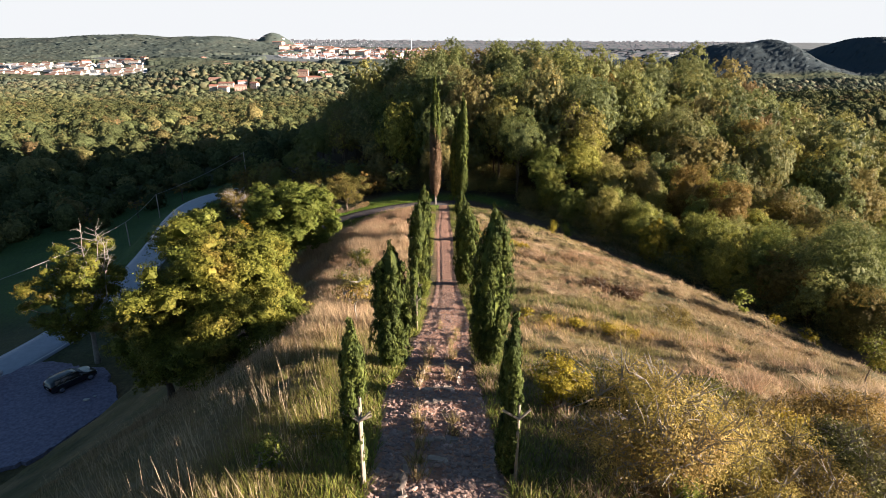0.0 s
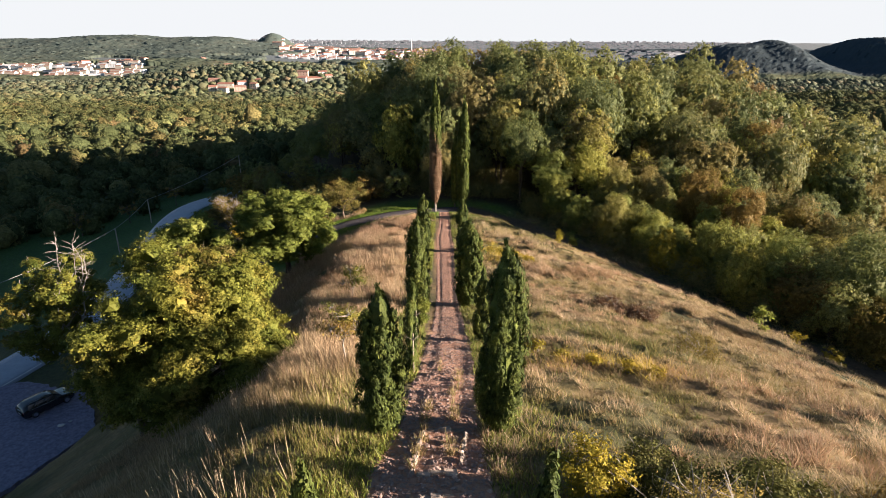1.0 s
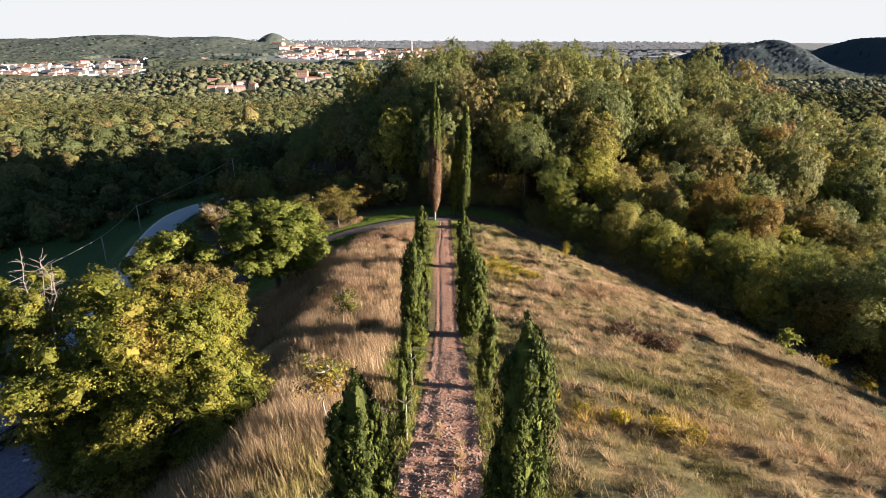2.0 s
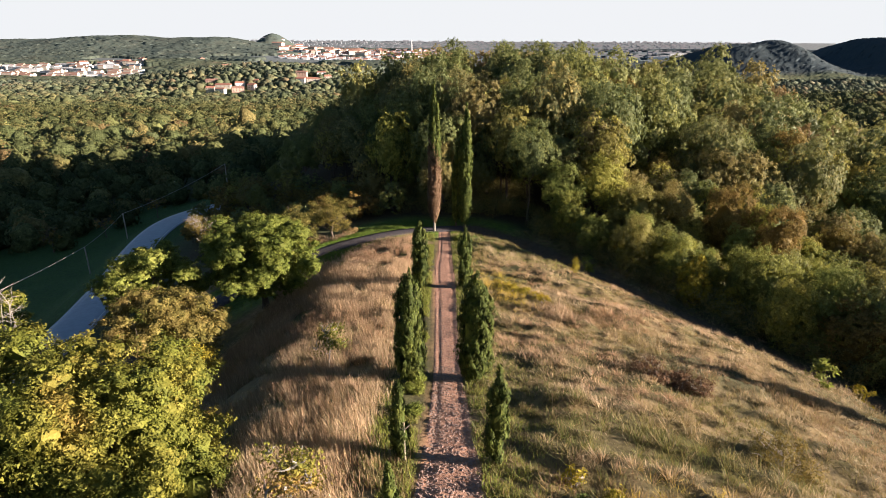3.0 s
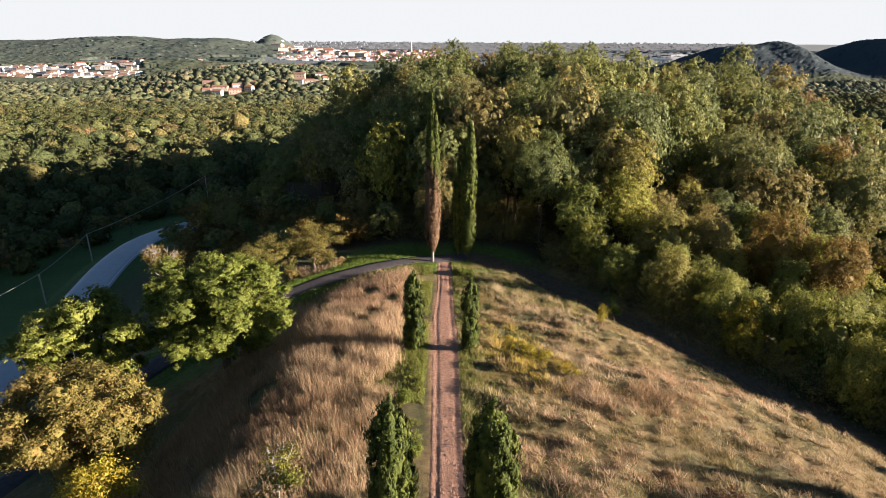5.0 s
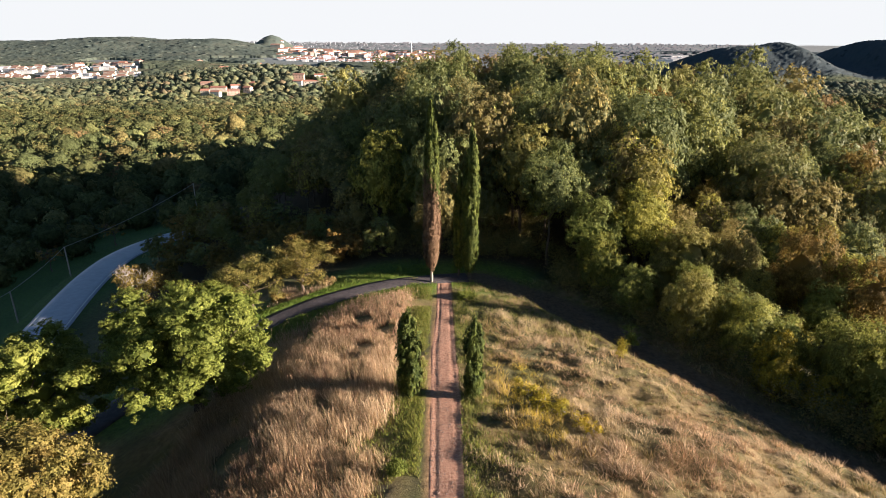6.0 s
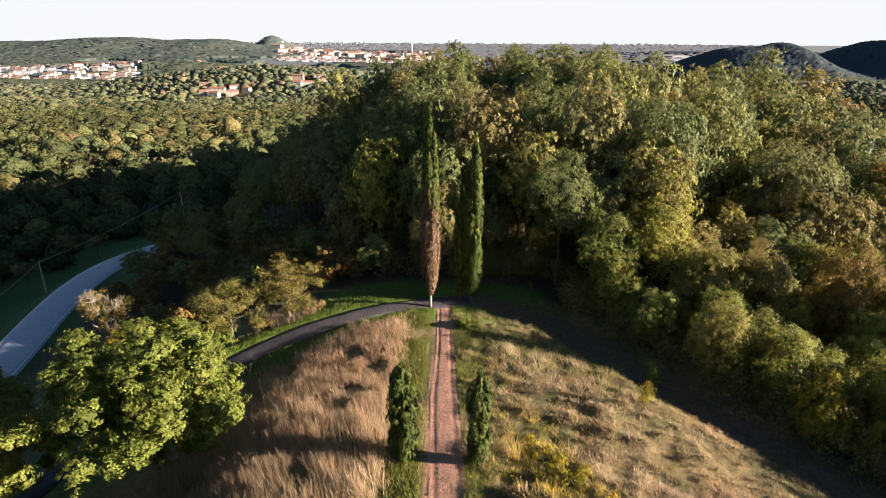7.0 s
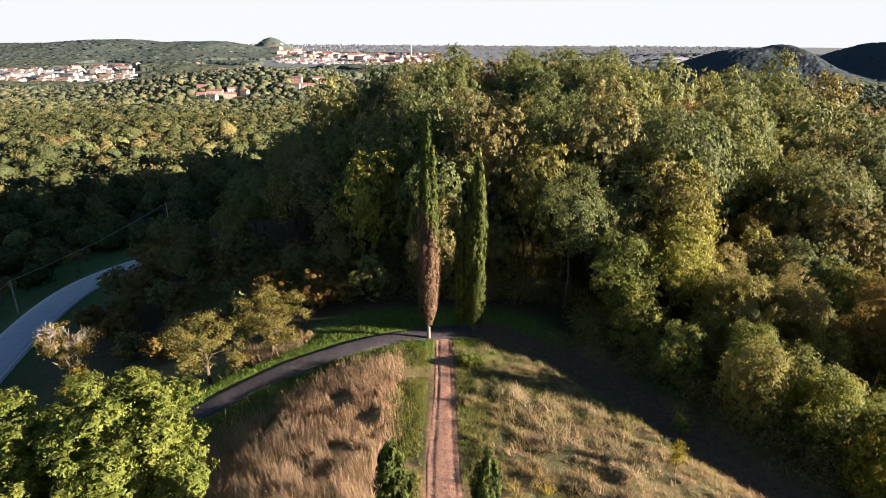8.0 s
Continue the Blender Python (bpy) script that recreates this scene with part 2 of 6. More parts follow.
def tube(points, radii, sides=6):
    """A tapered tube along points: vertex and quad arrays."""
    pts = np.asarray(points, float)
    vs, fs = [], []
    for i, (p, rad) in enumerate(zip(pts, radii)):
        d = pts[min(i + 1, len(pts) - 1)] - pts[max(i - 1, 0)]
        d = d / max(np.linalg.norm(d), 1e-9)
        a = np.cross(d, [0.31, 0.92, 0.23])
        a /= np.linalg.norm(a)
        b = np.cross(d, a)
        for k in range(sides):
            t = 2 * math.pi * k / sides
            vs.append(p + rad * (a * math.cos(t) + b * math.sin(t)))
        if i:
            o = (i - 1) * sides
            fs += [(o + k, o + (k + 1) % sides, o + sides + (k + 1) % sides, o + sides + k) for k in range(sides)]
    return np.array(vs), np.array(fs)


def join(pieces):
    vs, fs, o = [], [], 0
    for v, f in pieces:
        vs.append(v)
        fs.append(np.asarray(f) + o)
        o += len(v)
    return np.vstack(vs), np.vstack(fs)


def bent(a, b, r, n=5, wob=0.08):
    a, b = np.array(a, float), np.array(b, float)
    t = np.linspace(0, 1, n)[:, None]
    p = a + (b - a) * t
    p[1:-1] += r.normal(scale=wob * np.linalg.norm(b - a), size=(n - 2, 3))
    return p


def box(bm, cx, cy, cz, sx, sy, sz, bevel=0.0, rz=0.0):
    m = Matrix.Translation((cx, cy, cz)) @ Matrix.Rotation(rz, 4, "Z") @ Matrix.Diagonal((sx, sy, sz, 1))
    g = bmesh.ops.create_cube(bm, size=1.0, matrix=m)
    if bevel:
        es = list({e for v in g["verts"] for e in v.link_edges})
        bmesh.ops.bevel(bm, geom=es, offset=bevel, segments=1, affect="EDGES", profile=0.5)


def smoothstep(a, b, x):
    t = np.clip((x - a) / (b - a), 0, 1)
    return t * t * (3 - 2 * t)


def value_noise(x, y, scale, seed):
    """Smooth noise in 0..1 on arrays, from a hashed lattice."""
    x, y = np.asarray(x, float) / scale, np.asarray(y, float) / scale
    xi, yi = np.floor(x), np.floor(y)
    fx, fy = x - xi, y - yi
    fx, fy = fx * fx * (3 - 2 * fx), fy * fy * (3 - 2 * fy)

    def h(i, j):
        s = np.sin(i * 127.1 + j * 311.7 + seed * 74.7) * 43758.5453
        return s - np.floor(s)
    return (h(xi, yi) * (1 - fx) + h(xi + 1, yi) * fx) * (1 - fy) + (h(xi, yi + 1) * (1 - fx) + h(xi + 1, yi + 1) * fx) * fy


def fractal(x, y, scale, seed, octaves=4):
    return sum(value_noise(x, y, scale / 2 ** k, seed + k) / 2 ** k for k in range(octaves)) / (2 - 2.0 ** (1 - octaves))



def ico_ball(divisions):
    bm = bmesh.new()
    bmesh.ops.create_icosphere(bm, subdivisions=divisions, radius=1.0)
    v, f = np.array([q.co[:] for q in bm.verts]), np.array([[q.index for q in face.verts] for face in bm.faces])
    bm.free()
    return v, f


ICO1_V, ICO1_F = ico_ball(1)
ICO_V, ICO_F = ico_ball(2)


def domed_crown(r, radius, tall, base, leaves, size, ball, clumps=34, tuft=12):
    """A broad-leaved crown: a dark inside and, round it, boughs that end in domes of leaf tufts with gaps between."""
    stretch = np.array([radius, radius, tall / 2])
    mid = np.array([0, 0, base + tall / 2])
    pool = sphere_dirs(clumps * 6, r)
    pool = pool[pool[:, 2] > -0.6]
    pick = [0]
    while len(pick) < clumps:
        pick.append(int((pool @ pool[pick].T).max(1).argmin()))
    d = unit(pool[pick] + r.normal(scale=0.12, size=(clumps, 3)))
    out = r.uniform(0.55, 0.92, clumps) * (1 - 0.22 * np.clip(-d[:, 2], 0, 1))
    ctr = d * out[:, None] * stretch + mid
    own = radius * r.uniform(0.17, 0.34, clumps)
    V, F = ball
    core = V * (0.47 * (1 + r.normal(scale=0.12, size=len(V))))[:, None] * stretch + mid
    m = max(leaves // tuft, 10)
    p = own ** 2 / (own ** 2).sum()
    k = r.choice(clumps, size=m, p=p)
    q = unit(sphere_dirs(m, r) + 0.55 * d[k] + np.array([0, 0, 0.3]))
    c = ctr[k] + q * (own[k] * r.normal(0.95, 0.16, m))[:, None]
    t = np.repeat(np.arange(m), tuft)
    off = r.normal(size=(m * tuft, 3)) * (0.075 * radius ** 0.5 * r.uniform(0.6, 1.5, m))[t][:, None] * np.array([1, 1, 0.6])
    n = unit(0.75 * q[t] + 0.3 * d[k][t] + np.array([0, 0, 0.2]) + r.normal(scale=0.34, size=off.shape))
    return join([(core, F), leaf_cards(c[t] + off, n, size, r, 1.4)])


# ---- the lie of the land ----
PATH_Y = np.array([-400, -60, 0, 12, 20, 24, 35, 45, 66, 86, 94, 104, 150, 5000.0])
PATH_Z = np.array([15, 15, 13.4, 9.35, 6.6, 5.6, 2.0, -0.6, -4.3, -7.2, -7.7, -8.6, -12, -60.0])
ROAD = np.array([(-60, -40), (-54, 30), (-48, 55.5), (-46, 64), (-46.3, 78), (-49.5, 95), (-53, 108), (-55.2, 119), (-55.6, 129), (-52, 141), (-44, 154), (-42, 175)], float)
ROAD_Z = np.array([-14, -15, -15.4, -15.5, -15.5, -15.7, -16, -16.2, -16.6, -17.5, -19, -22.0])
TRACK = np.array([(-37, 46), (-34.5, 58), (-30.5, 71), (-26, 77.5), (-20, 83.2), (-15.8, 87.6), (-9.6, 92.6), (-3.4, 95.6), (4.6, 96.8), (12, 93), (16.5, 88), (21, 81), (29, 71), (40, 60), (54, 48)], float)
TRACK_Z = np.array([-15, -14, -12, -10.4, -8.7, -8.1, -7.85, -7.75, -8.0, -9.2, -9.8, -10.2, -11.3, -13.2, -15.0])


def polyline(points, z, x, y):
    """Distance to a line in the plan, and the line's height at the nearest place."""
    best, hz = np.full(np.shape(x), 1e9), np.zeros(np.shape(x))
    for k in range(len(points) - 1):
        a, b = points[k], points[k + 1]
        ab = b - a
        t = np.clip(((x - a[0]) * ab[0] + (y - a[1]) * ab[1]) / (ab @ ab), 0, 1)
        d = np.hypot(x - a[0] - t * ab[0], y - a[1] - t * ab[1])
        near = d < best
        best, hz = np.where(near, d, best), np.where(near, z[k] + t * (z[k + 1] - z[k]), hz)
    return best, hz


def crest_height(y):
    return sum(np.interp(y + o, PATH_Y, PATH_Z) for o in (-4, -2, 0, 2, 4)) / 5


def bump(x, y, cx, cy, sx, sy, h):
    return h * np.exp(-((x - cx) / sx) ** 2 - ((y - cy) / sy) ** 2)


def banks(x, y):
    """Old terrace edges across the meadow."""
    out = 0
    for ax, ay, bx, by, h in ((13.5, 48.2, 36.0, 46.6, 0.35), (20.0, 38.0, 40.0, 31.0, 0.4), (8.0, 60.0, 24.0, 58.0, 0.35), (6.0, 40.0, 20.0, 35.5, 0.3), (10.0, 71.0, 19.0, 68.0, 0.35)):
        ux, uy = bx - ax, by - ay
        ln = math.hypot(ux, uy)
        t = ((x - ax) * ux + (y - ay) * uy) / ln
        d = (-(x - ax) * uy + (y - ay) * ux) / ln + 0.8 * (value_noise(x, y, 6, 15) - 0.5)
        out = out + h * smoothstep(-0.8, 0.7, d) * smoothstep(6.5, 0.7, d) * smoothstep(-3, 2, t) * smoothstep(ln + 4, ln - 2, t)
    return out


def left_edge(y):
    """How far from the path the western brow of the ridge lies."""
    return np.interp(y, [0, 14, 30, 45, 58, 80, 95], [5.6, 6.4, 8.4, 10.3, 11.4, 11.4, 12.0]) + 1.6 * (value_noise(y, 0 * y, 11, 3) - 0.5)


def height(x, y):
    x, y = np.asarray(x, float), np.asarray(y, float)
    u = np.maximum(-x, 0)
    right = np.where(x < 42, 0.0061 * np.maximum(x, 0) ** 2, 10.76 + 0.51 * (x - 42))
    edge = left_edge(y)
    left = 0.006 * np.minimum(u, 12) ** 2 + 0.58 * np.logaddexp(0, (u - edge) * 1.1) / 1.1
    ridge = crest_height(y) - right - left + 0.8 * (fractal(x, y, 9, 5) - 0.5) * smoothstep(1.5, 5, np.abs(x)) + banks(x, y)
    low = np.interp(x, [-400, -130, -80, -62, -45, -35, -20, -6, 4, 12, 20, 30, 45, 70, 120, 320],
                    [-40, -27, -23, -21, -16, -14.3, -9.3, -8.1, -8.3, -9.6, -10.2, -11.6, -14, -17, -25, -44])
    low = low + 1.2 * (fractal(x, y, 25, 9) - 0.5) - 0.3 * np.clip(x - 48, 0, 60) * smoothstep(118, 92, y)
    hill_s = np.where(y < 165, 46.0, 62.0)
    hill = 13.0 * np.exp(-((x - 21) / 50) ** 2 - ((y - 165) / hill_s) ** 2) * (1 + 0.22 * (fractal(x, y, 40, 12) - 0.5)) * smoothstep(94, 122, y) + bump(x, y, 73, 166, 25, 24, 8.5)
    near = np.logaddexp(ridge * 1.3, low * 1.3) / 1.3 + hill
    d = np.hypot((x + 38.6) / 0.72, (y - 46.5) / 1.05)
    k = 1 - smoothstep(10.2, 14.5, d)
    near = near * (1 - k) - 15.3 * k
    for pts, z, w0, w1 in ((ROAD, ROAD_Z - 0.12, 3.6, 8.5), (TRACK[2:], TRACK_Z[2:] - 0.08, 1.9, 4.8)):
        d, hz = polyline(pts, z, x, y)
        k = 1 - smoothstep(w0, w1, d)
        near = near * (1 - k) + hz * k
    plain = -28 - 34 * smoothstep(180, 850, y) + 52 * smoothstep(2300, 4850, y) + 9 * (fractal(x, y, 160, 21) - 0.5)
    plain = plain + bump(x, y, -260, 960, 230, 130, 34) + bump(x, y, -60, 700, 120, 120, 8) + bump(x, y, 330, 520, 150, 160, 14)
    w = np.maximum(smoothstep(170, 330, y), smoothstep(110, 260, np.abs(x)))
    w = np.maximum(w, smoothstep(-80, -300, y))
    far = bump(x, y, -2350, 3000, 500, 300, 34) + bump(x, y, -680, 1500, 300, 160, 20) + bump(x, y, -1900, 2400, 800, 350, 53) + bump(x, y, -1000, 2500, 560, 300, 44)
    far = far + bump(x, y, -862, 3100, 92, 160, 78) + bump(x, y, -1320, 2440, 160, 250, 8) + bump(x, y, -900, 2460, 150, 220, 22)
    far = far + bump(x, y, 640, 1250, 130, 150, 41) + bump(x, y, 690, 1265, 45, 160, 24) + bump(x, y, 880, 1310, 75, 240, 44) + bump(x, y, 1050, 1320, 175, 260, 78) + bump(x, y, 560, 1280, 120, 150, 34)
    far = far * (0.86 + 0.28 * fractal(x, y, 300, 33))
    return near * (1 - w) + plain * w + 0.5 * hill * w + far


def tussocks(x, y):
    """Small relief of the turf, none on the path, the lanes and the parking place."""
    m = smoothstep(1.3, 2.6, np.abs(x)) * smoothstep(100, 94, y) * smoothstep(50, 44, np.abs(x))
    for pts, z, w in ((ROAD, ROAD_Z, 3.2), (TRACK, TRACK_Z, 1.8)):
        m = m * smoothstep(w, w + 1.5, polyline(pts, z, x, y)[0])
    m = m * smoothstep(10, 12, np.hypot((x + 38.6) / 0.72, (y - 46.5) / 1.05))
    a, b = x * 0.94 - y * 0.34, x * 0.34 + y * 0.94
    r = 0.5 * (fractal(x, y, 1.5, 71, 3) - 0.5) + 0.35 * smoothstep(2, 4, x) * (fractal(x, y, 0.95, 79, 2) - 0.5) + 0.75 * smoothstep(2, 5, x) * (fractal(a / 3.2, b, 1.7, 75, 3) - 0.5)
    return r * m


PATH_AT = [0, 11.5, 16.5, 20, 24, 28, 33, 40, 46, 55, 65, 75, 84, 97]


def path_mid(y):
    return np.interp(y, PATH_AT, [-0.12, -0.12, -0.30, -0.14, 0.02, 0.30, 0.44, 0.44, 0.40, 0.37, 0.38, 0.22, 0.35, 0.3])


def path_half(y):
    return np.interp(y, PATH_AT, [1.5, 1.52, 1.72, 1.35, 1.35, 1.38, 1.26, 1.0, 0.86, 0.93, 1.12, 1.08, 0.86, 0.8])


def path_relief(x, y):
    """Height over the smooth ridge: worn ledges, ruts and edges that sink into the turf."""
    t = np.clip((np.asarray(x) - path_mid(y)) / path_half(y), -1, 1)
    s = y / 2.3 + 1.3 * fractal(x, y, 2.5, 93, 2)
    ledge = 0.17 * ((s - np.floor(s)) - 0.5) * smoothstep(48, 34, y) * (1 - t ** 6)
    rough = np.interp(y, [20, 42], [0.2, 0.06]) * (fractal(x, y, 0.9, 95, 4) - 0.5) * (1 - t ** 4)
    return 0.03 - 0.05 * np.abs(t) ** 8 + rough + ledge - 0.04 * np.exp(-((np.abs(t) - 0.62) / 0.16) ** 2)


def axis_grid(core0, core1, step, low, high, grow=1.09):
    mid = list(np.arange(core0, core1 + 1e-6, step))
    s, a = step, core1
    while a < high:
        s = min(s * grow, 160)
        a += s
        mid.append(a)
    s, a = step, core0
    while a > low:
        s = min(s * grow, 160)
        a -= s
        mid.insert(0, a)
    return np.array(mid)


def lerp_tint(base, colour, w):
    return base * (1 - w[..., None]) + np.array(colour) * w[..., None]


def land_tint(x, y):
    """Bare ground colour by what grows or lies there, with haze mixed in far off."""
    n1, n2 = fractal(x, y, 7, 41), fractal(x, y, 2.2, 47)
    t = np.zeros(np.shape(x) + (3,)) + np.array((0.060, 0.070, 0.025))
    meadow = (np.exp(-np.maximum(np.abs(x + 3) - 30, 0) / 4)) * smoothstep(99, 94, y)
    t = lerp_tint(t, (0.235, 0.175, 0.095), meadow * smoothstep(0.25, 0.6, n1))
    t = lerp_tint(t, (0.10, 0.10, 0.035), meadow * smoothstep(0.48, 0.66, n2) * 0.7)
    lawn = smoothstep(9, 5, np.abs(polyline(TRACK[3:9], TRACK_Z[3:9], x, y)[0]))
    t = lerp_tint(t, (0.10, 0.175, 0.026), lawn * 0.9)
    low_meadow = smoothstep(-46, -50, x) * smoothstep(70, 85, y) * smoothstep(165, 150, y) * smoothstep(-125, -105, x)
    t = lerp_tint(t, (0.05, 0.11, 0.02), low_meadow)
    leafy = smoothstep(99, 103, y) * smoothstep(230, 200, y) * smoothstep(-46, -40, x)
    t = lerp_tint(t, (0.055, 0.038, 0.02), leafy)
    d = polyline(TRACK[8:], TRACK_Z[8:], x, y)[0]
    t = lerp_tint(t, (0.13, 0.095, 0.07), smoothstep(3.2, 1.2, d))
    edge = np.abs(x - path_mid(y)) - path_half(y)
    t = lerp_tint(t, (0.36, 0.205, 0.14), smoothstep(0.2, -0.2, edge) * smoothstep(98, 97, y) * smoothstep(0, 3, y))
    fields = smoothstep(480, 540, y) * smoothstep(0.80, 0.83, value_noise(x, y, 90, 61))
    t = lerp_tint(t, (0.17, 0.19, 0.06), fields)
    # town ground, and beyond it distance haze put into the colour as blue-grey
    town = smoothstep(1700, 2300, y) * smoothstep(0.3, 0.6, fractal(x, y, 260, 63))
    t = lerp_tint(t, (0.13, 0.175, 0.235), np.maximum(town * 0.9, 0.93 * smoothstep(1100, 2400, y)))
    return t


gx, gy = axis_grid(-22, 44, 0.42, -4700, 4700, 1.075), axis_grid(4, 100, 0.46, -420, 4850, 1.06)
GX, GY = np.meshgrid(gx, gy)
GZ = height(GX, GY)
GZ = GZ + tussocks(GX, GY)
pd = np.abs(GX - path_mid(GY)) - path_half(GY)
GZ = GZ - 0.16 * smoothstep(-0.2, -0.6, pd) * smoothstep(98.5, 97, GY)
ny, nx = GX.shape
idx = np.arange(nx * ny).reshape(ny, nx)
quads = np.stack([idx[:-1, :-1], idx[:-1, 1:], idx[1:, 1:], idx[1:, :-1]], -1).reshape(-1, 4)
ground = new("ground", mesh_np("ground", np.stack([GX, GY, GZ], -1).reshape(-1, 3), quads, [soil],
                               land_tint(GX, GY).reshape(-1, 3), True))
tagged(ground, "hillside of dry turf and soil falling to a wooded plain", "ground", kind="structure")


def strip(name, pts, z, half, material, label, category, step=1.0, lift=0.05, crown=0.04, thick=0.25, rough=0.0):
    """A road or track: a cambered ribbon with a thickness, following the line."""
    seg = np.hypot(*np.diff(pts, axis=0).T)
    s = np.concatenate([[0], np.cumsum(seg)])
    q = np.arange(0, s[-1], step)
    def soft(v):
        return sum(np.interp(np.clip(q + o, 0, s[-1]), s, v) for o in (-5, -3, -1, 1, 3, 5)) / 6
    px_, py_, pz_ = soft(pts[:, 0]), soft(pts[:, 1]), soft(z)
    tx, ty = np.gradient(px_), np.gradient(py_)
    ln = np.hypot(tx, ty)
    nx_, ny_ = ty / ln, -tx / ln
    offs = np.array([-1.0, -0.97, -0.6, -0.25, 0.25, 0.6, 0.97, 1.0])
    drop = np.array([-thick, -0.02, 0, crown, crown, 0, -0.02, -thick])
    h = half * (1 + rough * (value_noise(q, q * 0, 3, 5) - 0.5))
    v = np.stack([px_[:, None] + nx_[:, None] * offs * h[:, None], py_[:, None] + ny_[:, None] * offs * h[:, None],
                  pz_[:, None] + lift + drop[None, :]], -1)
    if rough:
        v[:, 2:6, 2] += 0.1 * (value_noise(v[:, 2:6, 0], v[:, 2:6, 1], 0.8, 8) - 0.5)
    k = np.arange(v.shape[0] * 8).reshape(-1, 8)
    f = np.stack([k[:-1, :-1], k[:-1, 1:], k[1:, 1:], k[1:, :-1]], -1).reshape(-1, 4)
    ob = new(name, mesh_np(name, v.reshape(-1, 3), f, [material], smooth=True))
    tagged(ob, label, category, kind="structure")
    return ob, v


road, road_v = strip("road", ROAD, ROAD_Z, 2.7, asphalt, "narrow grey asphalt lane bending below the ridge", "road")
for side, (a, b) in (("outer", (1, 2)), ("inner", (5, 6))):
    e = road_v[:, a] * 0.35 + road_v[:, b] * 0.65 if side == "inner" else road_v[:, a] * 0.65 + road_v[:, b] * 0.35
    w = (road_v[:, b] - road_v[:, a])
    w = w / np.linalg.norm(w, axis=1, keepdims=True) * 0.07
    v = np.stack([e - w, e + w], 1) + np.array([0, 0, 0.012])
    k = np.arange(len(v) * 2).reshape(-1, 2)
    f = np.stack([k[:-1, 0], k[:-1, 1], k[1:, 1], k[1:, 0]], -1)
    part("edge_line", mesh_np("edge_line", v.reshape(-1, 3), f, [white_line]), None, road, "worn white edge line")
strip("track", TRACK[1:9], TRACK_Z[1:9], 1.3, track_mat, "grey gravel track curving round the foot of the ridge", "track", 0.7, 0.05, 0.05, 0.25, 0.25)

# ---- trees ----
def crown_lobes(r, radius, tall, base, count, lobe=0.42):
    """Lobes spread over an ellipsoid crown; base is the height of its underside."""
    d = sphere_dirs(count, r)
    swell = 1 + 0.16 * np.sin(d @ r.normal(scale=2.2, size=(3, 4)) + r.uniform(0, 6, 4)).sum(1) / 2
    k = (r.uniform(0.25, 1.0, count) ** 0.45 * 0.9 * swell)[:, None]
    c = d * k * np.array([radius, radius, tall / 2]) + np.array([0, 0, base + tall / 2])
    s = radius * lobe * r.uniform(0.65, 1.4, count)
    c[0], s[0] = (0, 0, base + tall * 0.5), radius * 0.4
    return np.column_stack([c, s])


def trunk_mesh(r, lobes, base_r, sides=7, limbs=8, fork=0.6):
    """A tapered trunk and limbs that reach into the lobes: trunk arrays and a list of limb arrays."""
    top = lobes[:, 2].max()
    mid = (lobes[:, :3] * lobes[:, 3:]).sum(0) / lobes[:, 3].sum()
    pts = bent((0, 0, -0.4), (mid[0] * 0.6, mid[1] * 0.6, top * 0.8), r, 7, 0.02)
    tr = tube(pts, base_r * np.array([1.35, 1.0, 0.85, 0.7, 0.5, 0.32, 0.1]), sides)
    low = lobes[:, 2].min()
    out = []
    for k in r.choice(len(lobes), min(limbs, len(lobes)), replace=False):
        h = min(max(low * 0.75, lobes[k, 2] * fork), top * 0.7)
        t = np.interp(h, pts[:, 2], np.arange(len(pts)))
        a = np.array([np.interp(t, np.arange(len(pts)), pts[:, j]) for j in range(3)])
        limb = bent(a, lobes[k, :3], r, 5, 0.06)
        g = base_r * 0.42
        out.append(tube(limb, g * np.array([1, 0.8, 0.6, 0.4, 0.15]), 5))
    return tr, out


